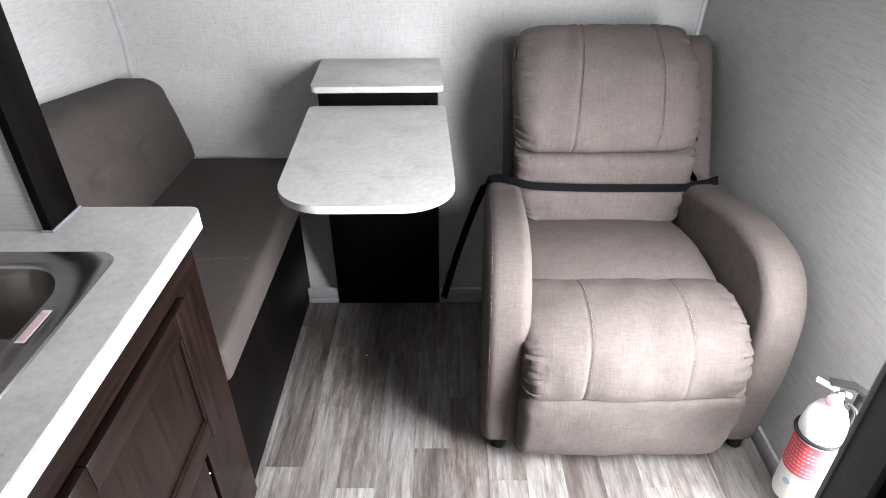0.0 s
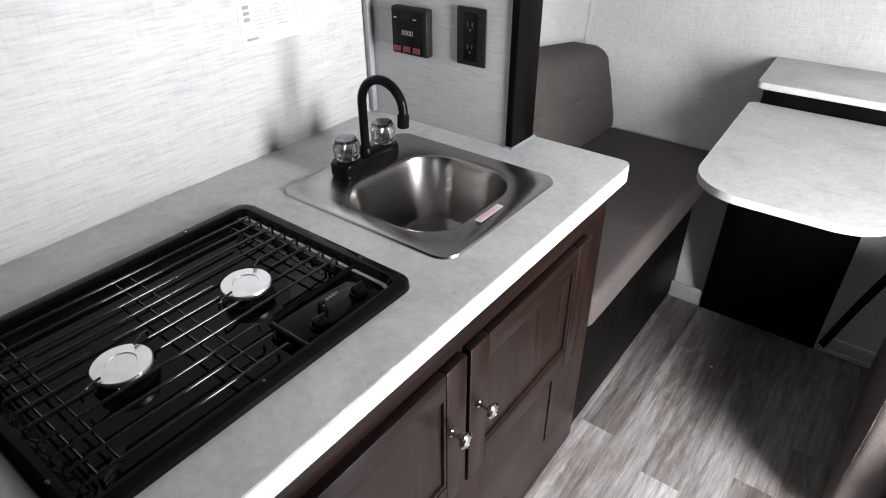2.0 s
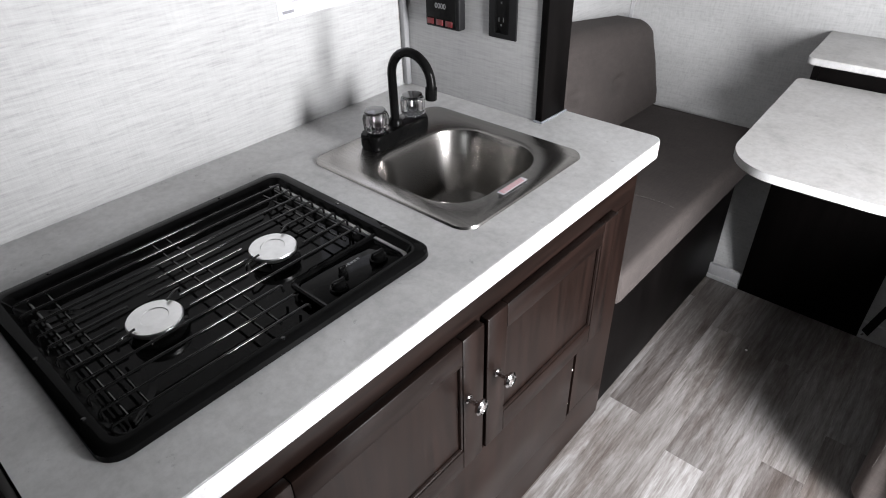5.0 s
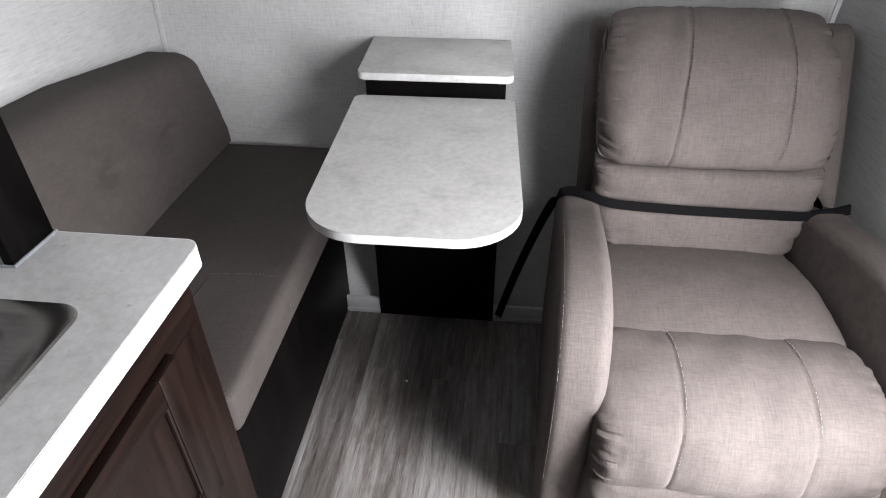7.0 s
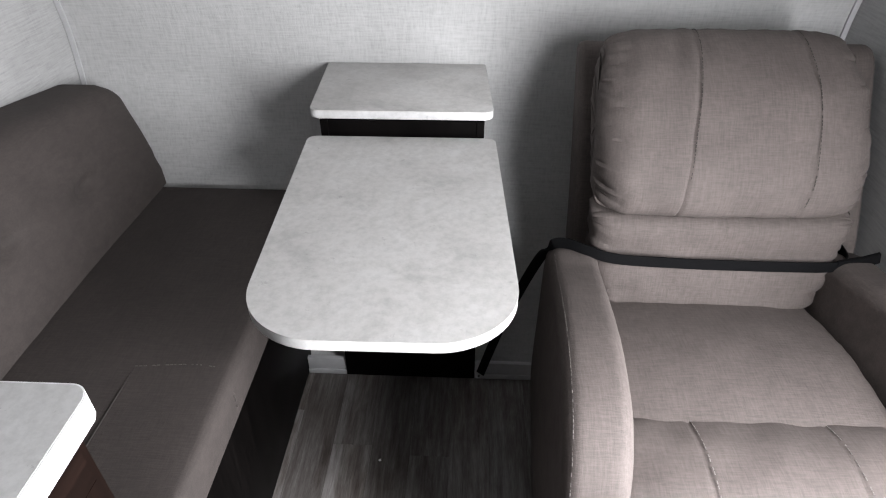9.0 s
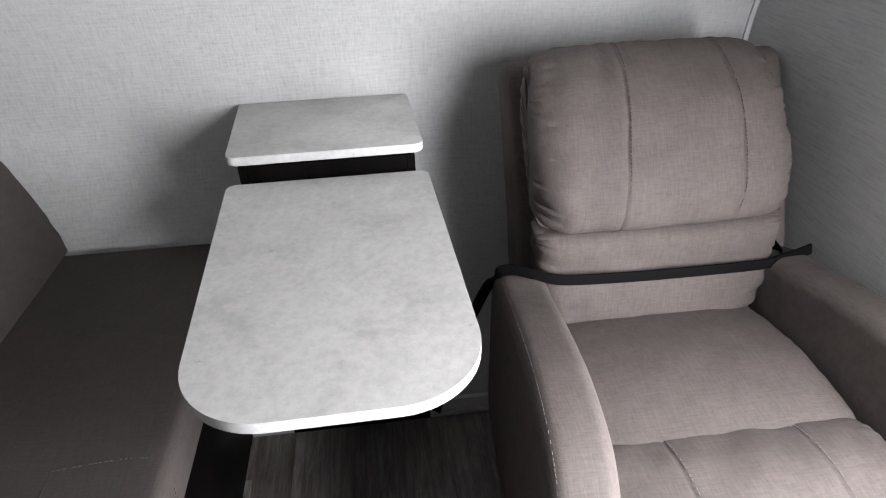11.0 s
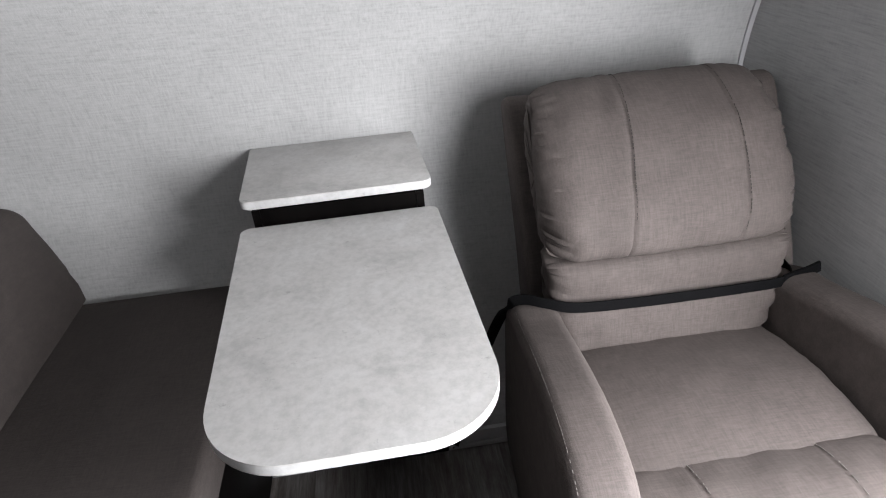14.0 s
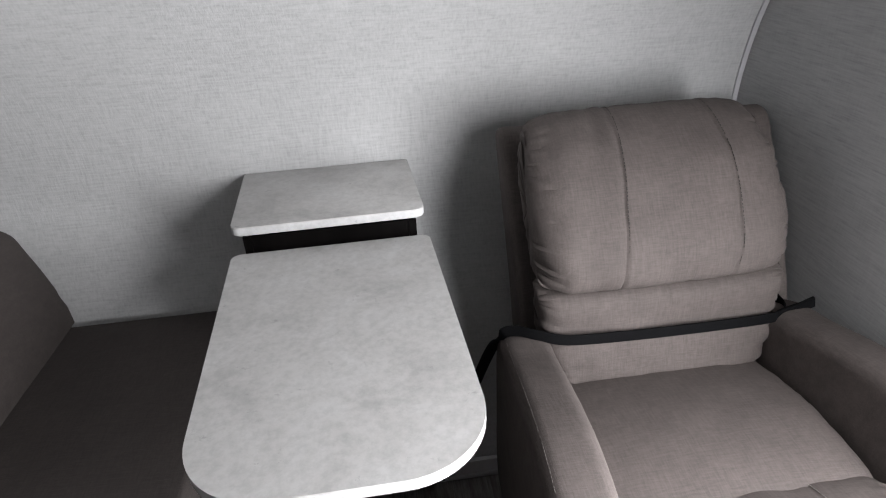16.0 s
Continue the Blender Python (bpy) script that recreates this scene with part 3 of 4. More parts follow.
    part("lumbar_cushion", padded([(1.775, 0.700), (1.700, 0.697), (1.666, 0.674), (1.660, 0.60), (1.640, 0.515), (1.636, 0.465), (1.70, 0.43), (1.76, 0.44), (1.80, 0.55)], 0.241, 0.833, 0.050, (), 0, 0.006, 0.022, low, seed=21, square=0.3, steps=90, per=11, gathers=((0.690, 0.022, 0.008, 30), (0.46, 0.02, 0.005, 22))), M_FAB, t)
    part("back_shell", padded([(1.80, 0.42), (1.775, 0.52), (1.86, 0.70), (1.97, 0.89), (2.015, 0.957), (2.06, 0.970), (2.085, 0.94), (2.03, 0.82), (1.93, 0.62), (1.86, 0.44)], 0.222, 0.938, 0.02, crown=0.0, pucker=0.003, seed=27), M_FAB, t)
    part("chassis", box(0.245, 0.81, 1.10, 1.74, 0.05, 0.33), M_BLACK_MATT, t, "dark inner frame under the seat")
    for x in (0.175, 0.885):
        for y in (1.115, 1.62):
            part("foot", lathe([(0.020, 0.0), (0.022, 0.004), (0.024, 0.056)], (x, y, 0.0), 20), M_BLACK_MATT, t, "black plastic foot")


recliner()


def strap():
    t = thing("tie_down_strap", (0.0, 1.80, 0), "black webbing tie-down strap round the recliner back", "strap")
    pts = spline([(0.008, 1.80, 0.03), (0.058, 1.785, 0.24), (0.112, 1.755, 0.44), (0.152, 1.722, 0.566), (0.186, 1.70, 0.602), (0.236, 1.662, 0.609), (0.30, 1.640, 0.603), (0.45, 1.637, 0.597), (0.564, 1.637, 0.595), (0.70, 1.638, 0.594), (0.79, 1.644, 0.592), (0.826, 1.660, 0.591), (0.842, 1.69, 0.590), (0.846, 1.75, 0.590)], 8, False)
    dirs = []
    for p in pts:
        f = min(1, max(0, (p.x - 0.10) / 0.10))
        dirs.append(tuple(Vector((0.85, -0.45, 0.2)).lerp(Vector((0.05, 0.12, 1.0)), f)))
    part("webbing", ribbon(pts, dirs, 0.026, 0.003), M_WEB, t)
    part("loose_end", ribbon([(0.802, 1.648, 0.591), (0.832, 1.657, 0.592), (0.866, 1.660, 0.598), (0.900, 1.662, 0.610)], (-0.35, -0.1, 1.0), 0.030, 0.007), M_WEB, t, "doubled black webbing end")
    part("floor_hook", tube(spline([(0.004, 1.79, 0.03), (0.002, 1.80, 0.018), (0.006, 1.812, 0.01)], 6, False), 0.003, 8), M_CHROME, t)


strap()

# ---- galley ----
def counter():
    t = thing("countertop", (-0.82, 0.34, 0.862), "grey concrete-look laminate countertop with a white edge", "countertop")
    outline = rounded_outline([(KX + 0.001, -0.269, 0), (-0.480, -0.269, 0.01), (-0.480, 0.967, 0.024), (-0.747, 0.967, 0), (-0.747, 0.874, 0), (KX + 0.001, 0.874, 0)], 8)
    bm = bmesh.new()
    holes = [rounded_outline([(-0.955, 0.445, 0.04), (-0.61, 0.445, 0.04), (-0.61, 0.765, 0.04), (-0.955, 0.765, 0.04)], 4),
             rounded_outline([(-0.975, -0.17, 0.02), (-0.60, -0.17, 0.02), (-0.60, 0.305, 0.02), (-0.975, 0.305, 0.02)], 3)]
    for z, flip in ((0.9, False), (0.862, True)):
        edges = []
        for loop in [outline] + holes:
            vs = [bm.verts.new((p[0], p[1], z)) for p in loop]
            edges += [bm.edges.new((vs[i], vs[(i + 1) % len(vs)])) for i in range(len(vs))]
        bmesh.ops.triangle_fill(bm, use_beauty=True, use_dissolve=False, edges=edges)
    bm.verts.ensure_lookup_table()
    k = 0
    total = sum(len(l) for l in [outline] + holes)
    for loop in [outline] + holes:
        n = len(loop)
        for i in range(n):
            j = (i + 1) % n
            f = bm.faces.new((bm.verts[k + i], bm.verts[k + j], bm.verts[k + j + total], bm.verts[k + i + total]))
            f.material_index = 1
        k += n
    part("worktop", bm, (M_COUNTER, M_EDGE), t)
    rim = [p for p in outline if p[0] > -0.748 and not (p[0] < -0.74 and p[1] < 0.9)]
    part("edge_band", ribbon([(p[0] + 0.001 * (p[1] < 0.95), p[1] + 0.001 * (p[1] > 0.95), 0.881) for p in rim[3:]], (0, 0, 1), 0.037, 0.0025), M_EDGE, t, "white laminate edge band")


def panel_door(t, y0, y1, z0, z1, knob_y, knob_z, x=-0.497):
    d = part("door", box(x - 0.018, x - 0.010, y0 + 0.004, y1 - 0.004, z0 + 0.004, z1 - 0.004), M_WOOD_V, t)
    w = 0.058
    for a, c in ((y0, y0 + w), (y1 - w, y1)):
        part("stile", box(x - 0.018, x, a, c, z0, z1, 0.003), M_WOOD_V, d)
    for a, c in ((z0, z0 + w), (z1 - w, z1)):
        part("rail", box(x - 0.018, x - 0.0005, y0 + w + 0.0005, y1 - w - 0.0005, a, c, 0.002), M_WOOD_H, d)
    b = bmesh.new()
    q = [(y0 + w, z0 + w), (y1 - w, z0 + w), (y1 - w, z1 - w), (y0 + w, z1 - w)]
    for i in range(4):
        a, c = q[i], q[(i + 1) % 4]
        tube([(x - 0.008, *a), (x - 0.008, *c)], 0.005, 8, bm=b)
    part("moulding", b, M_WOOD_V, d)
    m = Matrix.Rotation(radians(90), 4, "Y")
    part("knob", lathe([(0.009, 0), (0.009, 0.003), (0.0055, 0.006), (0.005, 0.020), (0.009, 0.024), (0.0155, 0.028), (0.0165, 0.033), (0.012, 0.037), (0.011, 0.0355), (0.003, 0.038)], (x, knob_y, knob_z), 24, m), M_CHROME, d, "polished chrome knob")


def cabinet():
    t = thing("base_cabinet", (-0.83, 0.33, 0), "dark stained galley base cabinet with two panel doors", "cabinet")
    part("body", box(XL + 0.032, -0.533, -0.266, 0.944, 0.0, 0.70), M_WOOD_DK, t)
    part("side_panel", box(XL + 0.034, -0.517, 0.945, 0.956, 0.0, 0.861), M_WOOD_V, t)
    x0, x1 = -0.532, -0.516
    part("top_rail", box(x0, x1, -0.266, 0.9445, 0.745, 0.861), M_WOOD_H, t)
    part("bottom_rail", box(x0, x1, -0.266, 0.9445, 0.0, 0.15), M_WOOD_H, t)
    part("middle_rail", box(x0, x1, -0.22, 0.775, 0.395, 0.43), M_WOOD_H, t)
    part("stile", box(x0, x1, 0.776, 0.9445, 0.151, 0.744), M_WOOD_V, t)
    part("stile", box(x0, x1, 0.355, 0.41, 0.431, 0.744), M_WOOD_V, t)
    part("stile", box(x0, x1, -0.266, -0.221, 0.151, 0.744), M_WOOD_V, t)
    panel_door(t, 0.386, 0.845, 0.415, 0.765, 0.415, 0.615)
    panel_door(t, -0.090, 0.376, 0.415, 0.765, 0.330, 0.615)
    a = part("access_panel", box(-0.520, -0.505, -0.09, 0.742, 0.165, 0.408, 0.002), M_WOOD_V, t)
    for z in (0.34, 0.215):
        part("latch", lathe([(0.004, 0), (0.004, 0.004), (0.002, 0.006)], (-0.5155, 0.752, z), 12, Matrix.Rotation(radians(90), 4, "Y")), M_CHROME, a, "small metal latch")


def sink():
    t = thing("kitchen_sink", (-0.78, 0.605, 0.9), "square brushed steel drop-in sink", "sink")
    rings = [((-0.996, -0.566, 0.412, 0.797), 0.035, 0.9005), ((-0.994, -0.568, 0.414, 0.795), 0.034, 0.9045), ((-0.980, -0.582, 0.428, 0.781), 0.028, 0.9065),
             ((-0.962, -0.596, 0.444, 0.766), 0.03, 0.903), ((-0.893, -0.618, 0.450, 0.757), 0.085, 0.903), ((-0.886, -0.625, 0.457, 0.750), 0.085, 0.899),
             ((-0.881, -0.630, 0.462, 0.745), 0.083, 0.885), ((-0.868, -0.643, 0.475, 0.732), 0.075, 0.79), ((-0.855, -0.656, 0.488, 0.719), 0.065, 0.764), ((-0.83, -0.68, 0.51, 0.695), 0.05, 0.755), ((-0.79, -0.72, 0.56, 0.645), 0.03, 0.752)]
    b = bmesh.new()
    prev = None
    for (x0, x1, y0, y1), r, z in rings:
        loop = [b.verts.new((p[0], p[1], z)) for p in rounded_outline([(x0, y0, r), (x1, y0, r), (x1, y1, r), (x0, y1, r)], 7)]
        if prev:
            n = len(loop)
            for i in range(n):
                b.faces.new((prev[i], prev[(i + 1) % n], loop[(i + 1) % n], loop[i]))
        prev = loop
    b.faces.new(prev)
    part("basin", b, M_STEEL, t)
    part("drain", lathe([(0.04, 0), (0.04, 0.003), (0.032, 0.004), (0.028, 0.001), (0.004, 0.0005)], (-0.755, 0.602, 0.7525), 28), M_CHROME, t)
    lab = part("sticker", box(-0.608, -0.593, 0.548, 0.624, 0.9068, 0.9072), M_PAPER, t, "white and rose warning sticker")
    for k in range(3):
        b = bmesh.new()
        y = 0.552
        random.seed(5 + k)
        while y < 0.617:
            w = random.uniform(0.004, 0.011)
            box(-0.6065 + k * 0.0042, -0.604 + k * 0.0042, y, min(y + w, 0.622), 0.9073, 0.9075, bm=b)
            y += w + 0.002
        stuff("print_bars", b, M_PINK, lab)


def faucet():
    t = thing("kitchen_faucet", (-0.928, 0.604, 0.905), "black gooseneck faucet with two clear acrylic knobs", "faucet")
    part("base", slab(rounded_outline([(-0.958, 0.520, 0.012), (-0.905, 0.520, 0.012), (-0.905, 0.688, 0.012), (-0.958, 0.688, 0.012)], 5), 0.9035, 0.937, 0.006), M_BLACK, t)
    pts = [(-0.930, 0.604, 0.93), (-0.930, 0.604, 1.0)]
    for k in range(17):
        a = math.pi * (1 - k / 16 * 1.06)
        pts.append((-0.930 + 0.053 + 0.053 * math.cos(a), 0.604 + 0.006 * k / 16, 1.047 + 0.053 * math.sin(a)))
    part("spout", tube(pts, 0.0095, 18), M_BLACK, t)
    e = Vector(pts[-1])
    d = (e - Vector(pts[-2])).normalized()
    part("aerator", tube([e - d * 0.002, e + d * 0.022], 0.012, 20), M_BLACK, t)
    part("collar", lathe([(0.016, 0), (0.016, 0.008), (0.012, 0.014)], (-0.930, 0.604, 0.936), 24), M_BLACK, t)
    for y in (0.549, 0.660):
        k = part("knob", lathe([(0.020, 0.0), (0.027, 0.005), (0.0285, 0.030), (0.025, 0.039), (0.014, 0.0425), (0.003, 0.043)], (-0.930, y, 0.941), 64, None, 12, 0.13), M_ACRYLIC, t, "clear fluted acrylic knob")
        part("stem", lathe([(0.011, 0.0), (0.009, 0.008), (0.006, 0.01), (0.010, 0.03)], (-0.930, y, 0.9365), 20), M_SMOKE, k)
        part("cap", lathe([(0.022, 0), (0.022, 0.002), (0.014, 0.0035)], (-0.930, y, 0.9843), 24), M_SMOKE, k, "dark glossy cap")


def cooktop():
    t = thing("cooktop", (-0.79, 0.07, 0.9), "black enamel two-burner gas cooktop with wire grate", "cooktop")
    X0, X1, Y0, Y1 = -1.000, -0.571, -0.197, 0.339
    rings = [((X0, X1, Y0, Y1), 0.03, 0.9005), ((X0 + 0.001, X1 - 0.001, Y0 + 0.001, Y1 - 0.001), 0.03, 0.909), ((X0 + 0.008, X1 - 0.008, Y0 + 0.008, Y1 - 0.008), 0.025, 0.914),
             ((X0 + 0.022, X1 - 0.022, Y0 + 0.022, Y1 - 0.022), 0.018, 0.913), ((X0 + 0.030, X1 - 0.030, Y0 + 0.030, Y1 - 0.030), 0.016, 0.897), ((X0 + 0.042, X1 - 0.042, Y0 + 0.042, Y1 - 0.042), 0.014, 0.884), ((X0 + 0.1, X1 - 0.1, Y0 + 0.1, Y1 - 0.1), 0.014, 0.883)]
    b = bmesh.new()
    prev = None
    for (x0, x1, y0, y1), r, z in rings:
        loop = [b.verts.new((p[0], p[1], z)) for p in rounded_outline([(x0, y0, r), (x1, y0, r), (x1, y1, r), (x0, y1, r)], 6)]
        if prev:
            n = len(loop)
            for i in range(n):
                b.faces.new((prev[i], prev[(i + 1) % n], loop[(i + 1) % n], loop[i]))
        prev = loop
    b.faces.new(prev)
    part("tray", b, M_BLACK, t)
    c = part("control_panel", slab(rounded_outline([(-0.684, 0.142, 0.012), (-0.592, 0.142, 0.012), (-0.592, 0.318, 0.012), (-0.684, 0.318, 0.012)], 5), 0.8845, 0.898, 0.004), M_BLACK, t)
    part("panel_rim", tube([(p[0], p[1], 0.899) for p in rounded_outline([(-0.688, 0.137, 0.014), (-0.590, 0.137, 0.014), (-0.590, 0.321, 0.014), (-0.688, 0.321, 0.014)], 6)], 0.005, 8, True), M_BLACK, t)
    for x, y, r in ((-0.622, 0.178, 0.013), (-0.645, 0.205, 0.007), (-0.632, 0.268, 0.013)):
        k = part("knob", lathe([(r * 1.15, 0), (r * 1.1, 0.005), (r * 0.9, 0.006), (r * 0.85, 0.012), (r * 0.6, 0.014)], (x, y, 0.898), 24), M_BLACK, c)
        part("grip", box(x - 0.0025, x + 0.0025, y - r * 0.9, y + r * 0.9, 0.9115, 0.916, 0.001), M_BLACK, k)
    b = bmesh.new()
    for k in range(6):
        box(-0.663, -0.658, 0.214 + k * 0.0065, 0.219 + k * 0.0065, 0.8982, 0.8984, bm=b)
    stuff("marking", b, M_DIGIT, c, "pale grey printed mark")
    for x, y in ((-0.766, -0.040), (-0.783, 0.173)):
        u = part("burner", lathe([(0.040, 0.0), (0.042, 0.005), (0.032, 0.009), (0.030, 0.011), (0.034, 0.012)], (x, y, 0.8832), 36), M_BLACK, t)
        part("burner_cap", lathe([(0.031, 0.0), (0.038, 0.002), (0.0395, 0.008), (0.038, 0.0105), (0.020, 0.0115), (0.019, 0.0103), (0.003, 0.0103)], (x, y, 0.8985), 40), M_ALU, u, "bright aluminium burner cap")
        for a in (200, 320, 80):
            tip = Vector((x + 0.036 * math.cos(radians(a)), y + 0.036 * math.sin(radians(a)), 0))
            part("igniter_pin", tube([(tip.x, tip.y, 0.885), (tip.x, tip.y, 0.906)], 0.0022, 8), M_CHROME, u)
    gr = part("grate", tube([(-0.952, -0.146, 0.908), (-0.616, -0.146, 0.908)], 0.0022, 8), M_WIRE, t)
    n = 11
    for i in range(n):
        x = -0.944 + i * (0.944 - 0.618) / (n - 1)
        y1 = 0.300 if x < -0.700 else 0.116
        segs = [(-0.164, y1)]
        for bx, by in ((-0.766, -0.040), (-0.783, 0.173)):
            if abs(x - bx) < 0.050:
                h = math.sqrt(0.050 ** 2 - (x - bx) ** 2)
                new_s = []
                for a, c2 in segs:
                    if a < by - h and c2 > by + h:
                        new_s += [(a, by - h), (by + h, c2)]
                    else:
                        new_s.append((a, c2))
                segs = new_s
        for a, c2 in segs:
            pts = [(x, a, 0.9115), (x, c2, 0.9115)]
            if a == -0.164:
                pts = [(x, a - 0.004, 0.898), (x, a - 0.003, 0.909)] + pts
            if c2 == y1:
                pts += [(x, c2 + 0.003, 0.909), (x, c2 + 0.004, 0.898)]
            part("bar", tube(pts, 0.0021, 12), M_WIRE, gr)
    for y in (-0.120, 0.046, 0.070, 0.262, 0.286):
        part("cross_bar", tube([(-0.952, y, 0.9075), (-0.616 if y < 0.09 else -0.704, y, 0.9075)], 0.002, 12), M_WIRE, gr)
    for bx, by in ((-0.766, -0.040), (-0.783, 0.173)):
        for a in (120, 285):
            ca, sa = math.cos(radians(a)), math.sin(radians(a))
            part("prong", tube([(bx + ca * q, by + sa * q, z) for q, z in ((0.033, 0.9125), (0.052, 0.914), (0.062, 0.911), (0.064, 0.899))], 0.0019, 12), M_WIRE, gr)
    for x, y in ((-0.944, -0.146), (-0.618, -0.146), (-0.944, 0.286), (-0.716, 0.286)):
        part("leg", tube([(x, y, 0.8845), (x, y, 0.908)], 0.0025, 8), M_WIRE, gr)
    for x, y in ((X0 + 0.013, -0.1), (X0 + 0.013, 0.2), (X1 - 0.013, 0.05), (-0.8, Y1 - 0.013), (-0.68, Y1 - 0.013), (-0.8, Y0 + 0.013), (-0.65, Y0 + 0.013)):
        part("screw", lathe([(0.0035, 0), (0.003, 0.0015), (0.001, 0.002)], (x, y, 0.9133), 10), M_WIRE, t)


counter()
cabinet()
sink()
faucet()
cooktop()


def text_mesh(name, body, size, m, mat, parent, label=""):
    cu = bpy.data.curves.new(name, "FONT")
    cu.body, cu.size, cu.extrude = body, size, 0.0003
    cu.align_x, cu.align_y = "CENTER", "CENTER"
    tmp = bpy.data.objects.new("tmp", cu)
    scene.collection.objects.link(tmp)
    me = bpy.data.meshes.new_from_object(tmp.evaluated_get(bpy.context.evaluated_depsgraph_get()))
    bpy.data.objects.remove(tmp)
    me.transform(m)
    me.materials.append(mat)
    me.name = name
    ob = new(name, me)
    ob.parent = parent
    if parent.type == "EMPTY":
        ob.matrix_parent_inverse = Matrix.Translation(-parent.location)
    return tagged(ob, label)


def on_partition(x, z, y=0.874):
    return pose(x, y, z, 90, 0, 0)


def monitor_panel():
    t = thing("monitor_panel", (-1.012, 0.874, 1.12), "black tank monitor panel with red buttons on the partition", "control panel")
    c = part("case", box(-1.062, -0.957, 0.851, 0.8745, 1.071, 1.177, 0.004), M_BLACK_MATT, t)
    part("face", box(-1.057, -0.966, 0.8475, 0.8508, 1.076, 1.171, 0.001), M_BLACK, c)
    text_mesh("digits", "0000", 0.017, on_partition(-1.010, 1.122, 0.846), M_DIGIT, c, "grey display digits")
    for i in range(3):
        part("button", box(-1.053 + i * 0.029, -1.032 + i * 0.029, 0.845, 0.8474, 1.079, 1.092, 0.001), M_BUTTON, c, "dark red push button")
    for x in (-1.050, -0.992):
        part("mark", box(x, x + 0.01, 0.8458, 0.8464, 1.153, 1.155), M_GREY, c)


def outlet():
    t = thing("wall_outlet", (-0.847, 0.874, 1.13), "black duplex wall outlet with cover plate", "outlet")
    p = part("cover_plate", box(-0.886, -0.809, 0.869, 0.8745, 1.070, 1.194, 0.0025), M_BLACK_MATT, t)
    part("receptacle", box(-0.866, -0.829, 0.866, 0.8688, 1.082, 1.182, 0.002), M_BLACK, p)
    for z in (1.155, 1.108):
        b = bmesh.new()
        for x in (-0.854, -0.842):
            box(x - 0.001, x + 0.001, 0.8652, 0.8658, z, z + 0.009, bm=b)
        box(-0.850, -0.846, 0.8652, 0.8658, z - 0.009, z - 0.005, bm=b)
        stuff("slots", b, M_SLOT, p)


def notice():
    t = thing("paper_notice", (KX, 0.62, 1.24), "white printed instruction sheet taped to the wall", "notice")
    s = part("sheet", box(KX + 0.0003, KX + 0.0012, 0.508, 0.738, 1.138, 1.345), M_PAPER, t)
    random.seed(11)
    b = bmesh.new()
    d = bmesh.new()
    for col, (y0, y1) in enumerate(((0.545, 0.632), (0.648, 0.724))):
        for k in range(12):
            z = 1.168 + k * 0.0078
            y = y0
            while y < y1 - 0.012:
                w = random.uniform(0.012, 0.035)
                box(KX + 0.0013, KX + 0.0015, y, min(y + w, y1), z, z + 0.0034, bm=b)
                y += w + 0.003
        box(KX + 0.0013, KX + 0.0015, y0 + 0.02, y0 + 0.046, 1.267, 1.271, bm=d)
    for k in range(5):
        z = 1.285 + k * 0.0095
        box(KX + 0.0013, KX + 0.0015, 0.522, 0.722 - random.uniform(0, 0.05), z, z + 0.004, bm=b)
    for k in range(3):
        box(KX + 0.0013, KX + 0.0015, 0.518, 0.534, 1.186 + k * 0.012, 1.194 + k * 0.012, bm=d)
    box(KX + 0.0013, KX + 0.0015, 0.518, 0.548, 1.148, 1.154, bm=d)
    stuff("small_print", b, M_INK, s)
    stuff("bold_print", d, M_INK_DK, s)


monitor_panel()
outlet()
notice()


# tall dark unit at the near end of the counter
def pantry():
    t = thing("tall_cabinet", (-0.82, -0.6, 0), "tall black-brown cabinet beside the counter", "cabinet")
    part("body", box(XL + 0.004, -0.50, -0.90, -0.272, 0.0, CEIL - 0.005, 0.002), M_WOOD_DK, t)
    part("door", box(-0.499, -0.482, -0.87, -0.30, 0.12, 1.85, 0.003), M_WOOD_DK, t)


pantry()


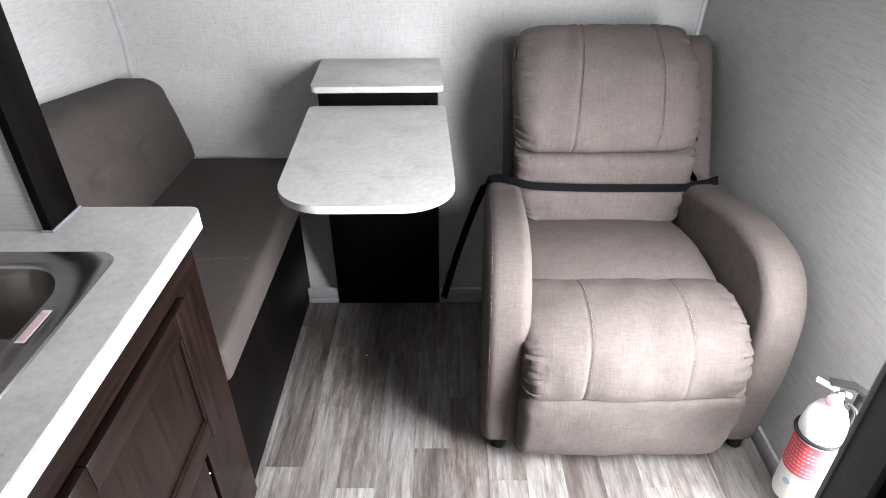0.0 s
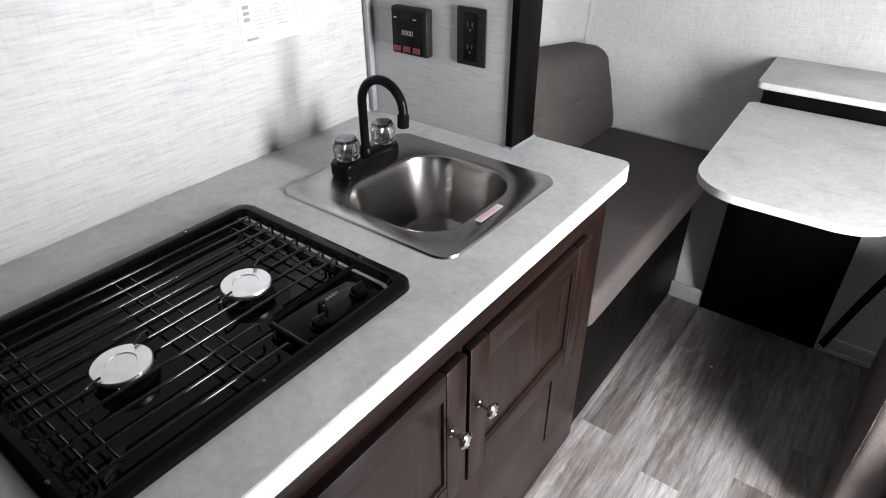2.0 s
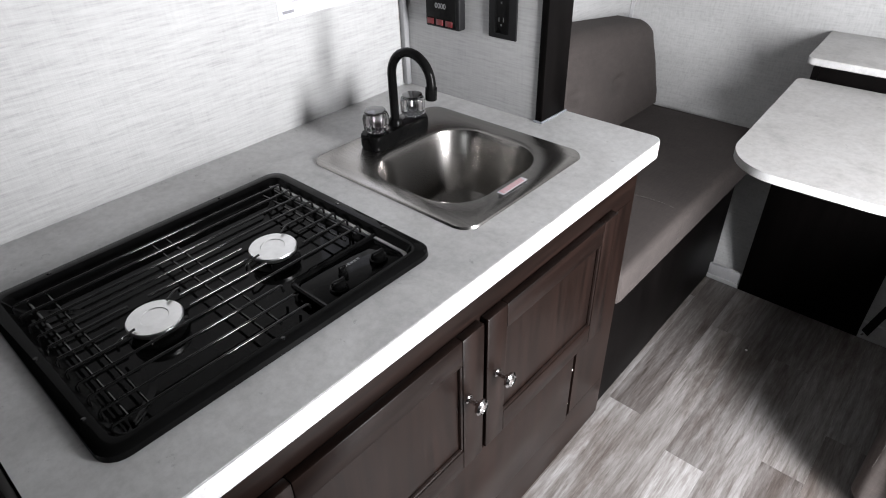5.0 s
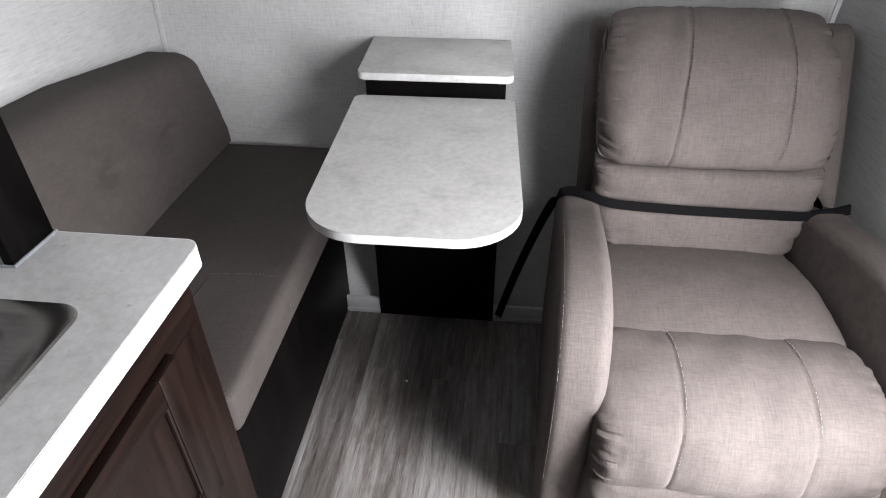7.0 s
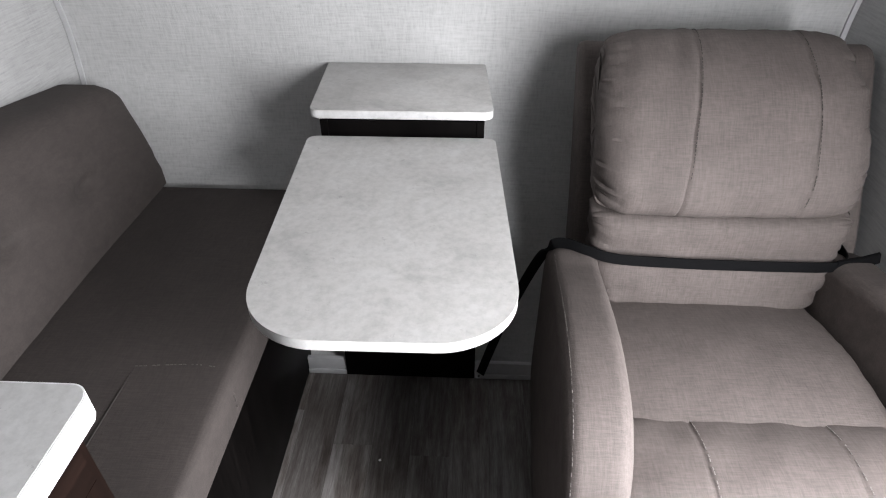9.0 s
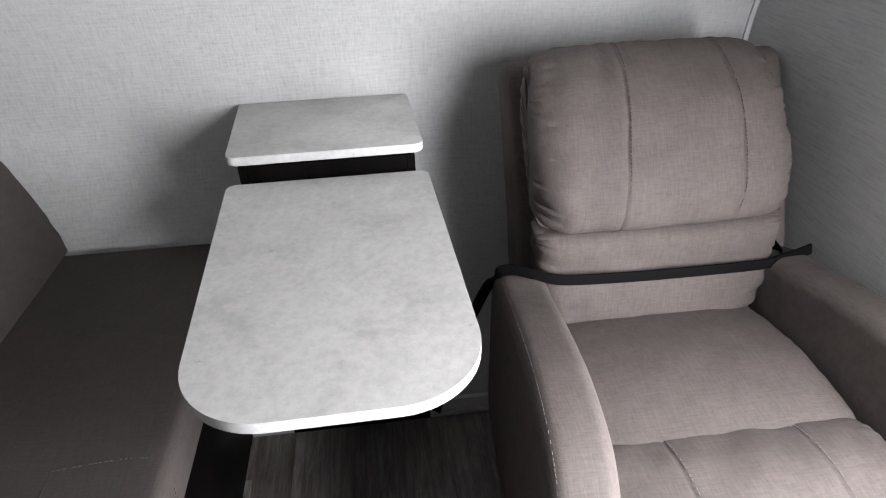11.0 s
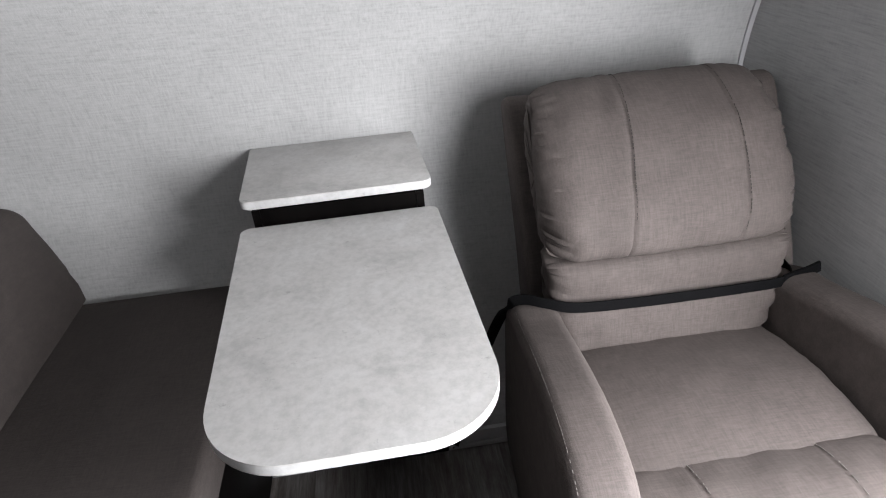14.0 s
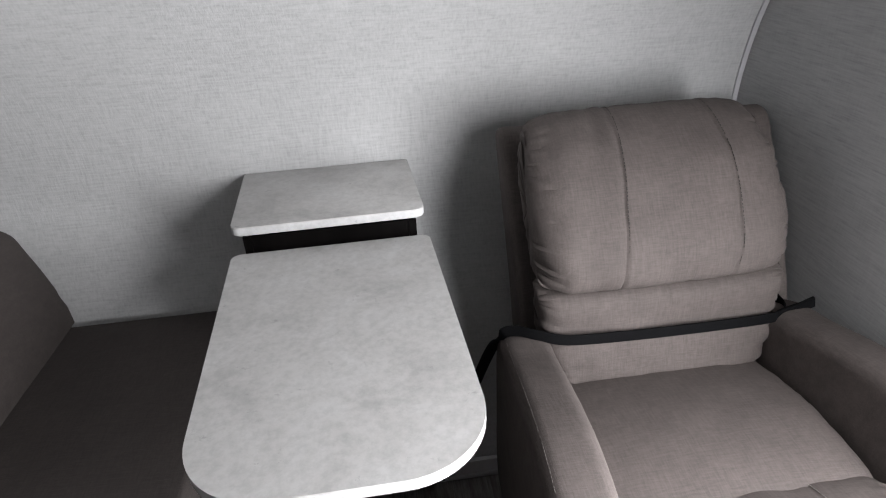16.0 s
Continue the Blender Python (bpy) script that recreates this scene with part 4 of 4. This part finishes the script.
# ---- entry side ----
def extinguisher():
    at = Vector((0.848, 0.80, 0.205))
    t = thing("fire_extinguisher", at, "white fire extinguisher with red label in a black bracket", "fire extinguisher")
    c = part("cylinder", lathe([(0.036, 0.0), (0.043, 0.003), (0.0455, 0.012), (0.0455, 0.230), (0.042, 0.260), (0.032, 0.284), (0.020, 0.296), (0.018, 0.303)], at, 40), M_WHITE, t)
    # label wraps the side that faces the aisle
    b = bmesh.new()
    rows = []
    for z in (0.10, 0.20):
        rows.append([b.verts.new((at.x + 0.0462 * math.cos(a), at.y + 0.0462 * math.sin(a), at.z + z)) for a in np.linspace(radians(150), radians(275), 18)])
    for j in range(17):
        b.faces.new((rows[0][j], rows[0][j + 1], rows[1][j + 1], rows[1][j]))
    lab = part("label", b, M_RED, c, "red printed label")
    b = bmesh.new()
    random.seed(4)
    for k in range(8):
        z = at.z + 0.108 + k * 0.0112
        a0 = radians(165 + random.uniform(0, 10))
        a1 = radians(262 - random.uniform(0, 40))
        for a in np.arange(a0, a1, 0.2):
            q = [(at.x + 0.0466 * math.cos(w), at.y + 0.0466 * math.sin(w)) for w in (a, a + 0.15)]
            b.faces.new([b.verts.new(v) for v in ((*q[0], z), (*q[1], z), (*q[1], z + 0.004), (*q[0], z + 0.004))])
    stuff("print_bars", b, M_PINK, lab)
    b = bmesh.new()
    for a in (205, 235):
        cx = Vector((at.x + 0.0464 * math.cos(radians(a)), at.y + 0.0464 * math.sin(radians(a)), at.z + 0.068))
        tan = Vector((-math.sin(radians(a)), math.cos(radians(a)), 0))
        b.faces.new([b.verts.new(cx + tan * 0.009 * math.cos(w) + Vector((0, 0, 0.009 * math.sin(w)))) for w in np.linspace(0, 2 * math.pi, 16, endpoint=False)])
    stuff("seal_marks", b, M_BLUE, c, "pale blue round marks")
    h = at + Vector((0, 0, 0.303))
    v = part("valve", lathe([(0.016, 0), (0.017, 0.012), (0.013, 0.018), (0.014, 0.035), (0.008, 0.04)], h, 24), M_CHROME, t)
    part("gauge", lathe([(0.014, 0), (0.014, 0.008), (0.011, 0.009)], h + Vector((-0.012, -0.010, 0.018)), 24, Matrix.Rotation(radians(-90), 4, "Y") @ Matrix.Rotation(radians(40), 4, "X")), M_PINK, v)
    part("lever", ribbon([h + Vector((-0.042, 0.022, 0.050)), h + Vector((-0.01, 0.005, 0.040)), h + Vector((0.02, -0.010, 0.030))], (0.5, 0.86, 0), 0.011, 0.005), M_WHITE, v)
    part("handle", ribbon([h + Vector((-0.02, 0.012, 0.052)), h + Vector((0.02, -0.005, 0.056)), h + Vector((0.062, -0.03, 0.036))], (0.5, 0.86, 0), 0.02, 0.006), M_BLACK_MATT, v)
    part("nozzle_clip", tube(spline([h + Vector((0.012, -0.02, 0.02)), h + Vector((0.03, -0.03, 0.0)), h + Vector((0.034, -0.034, -0.06))], 6, False), 0.004, 8), M_BLACK_MATT, v)
    k = part("bracket_band", tube([(at.x + 0.0485 * math.cos(a), at.y + 0.0485 * math.sin(a), at.z + 0.212) for a in np.linspace(0, 2 * math.pi, 40, endpoint=False)], 0.005, 8, True), M_BLACK_MATT, t, "black bracket band")
    part("bracket", box(at.x + 0.050, XR - 0.001, at.y - 0.012, at.y + 0.012, at.z + 0.02, at.z + 0.32, 0.003), M_BLACK_MATT, k)


extinguisher()

# baseboards
def baseboard(x0, x1):
    b = box(x0, x1, 1.812, 1.826, 0.0, 0.062, 0.002)
    box(x0, x1, 1.806, 1.8118, 0.0, 0.018, 0.002, bm=b)
    return structure("baseboard", b, M_TRIM, "pale grey baseboard with a small shoe moulding")


baseboard(-0.529, -0.410)
baseboard(-0.008, XR - 0.002)
structure("baseboard", box(XR - 0.012, XR - 0.001, 0.84, 1.80, 0.0, 0.06, 0.002), M_GREYTRIM, "grey baseboard along the side wall")
structure("door_frame", box(XR - 0.006, XR + 0.052, DOOR_Y1 - 0.012, DOOR_Y1 - 0.0005, 0.0, 1.81), M_TRIM, "pale edge of the entry doorway")

single("crumb", lathe([(0.003, 0), (0.0042, 0.0015), (0.0012, 0.003)], (-0.266, 1.50, 0.0005), 8), M_WHITE, "tiny white crumb on the dark floor", "crumb")


# ---- floor of separate planks ----
def floor():
    f = structure("floor", box(XL - 0.05, XR + 0.05, REAR - 0.05, 1.88, -0.05, -0.004), M_BLACK_MATT, "grey-brown wood-look vinyl plank floor")
    random.seed(21)
    wide, gap = 0.1085, 0.0002
    meshes = {}
    x = -0.295 - 9 * wide
    row = 0
    # where one plank ends and the next begins, by row, as seen in the aisle
    joints = {9: 0.958, 11: 1.095, 8: 1.548, 7: 1.03, 10: 0.60, 12: 0.38}
    while x < XR:
        ln = 0.92
        y = joints.get(row, random.uniform(0, ln)) - 4 * ln
        while y < 1.86:
            a, c = max(y, REAR), min(y + ln, 1.83)
            x0, x1 = max(x, XL), min(x + wide, XR)
            if c - a > 0.02 and x1 - x0 > 0.01:
                key = (round(c - a, 3), round(x1 - x0, 3))
                if key not in meshes:
                    w, h = (x1 - x0) / 2 - gap / 2, (c - a) / 2 - gap / 2
                    bm = box(-w, w, -h, h, -0.004, 0.0)
                    top = [e for e in bm.edges if all(v.co.z > -0.001 for v in e.verts)]
                    bmesh.ops.bevel(bm, geom=top, offset=0.0004, segments=1, affect="EDGES")
                    meshes[key] = mesh_from("plank", bm, M_PLANK, True)
                ob = new("plank", meshes[key])
                ob.location = ((x0 + x1) / 2, (a + c) / 2, 0.0)
                ob.parent = f
            y += ln
        x += wide
        row += 1


floor()
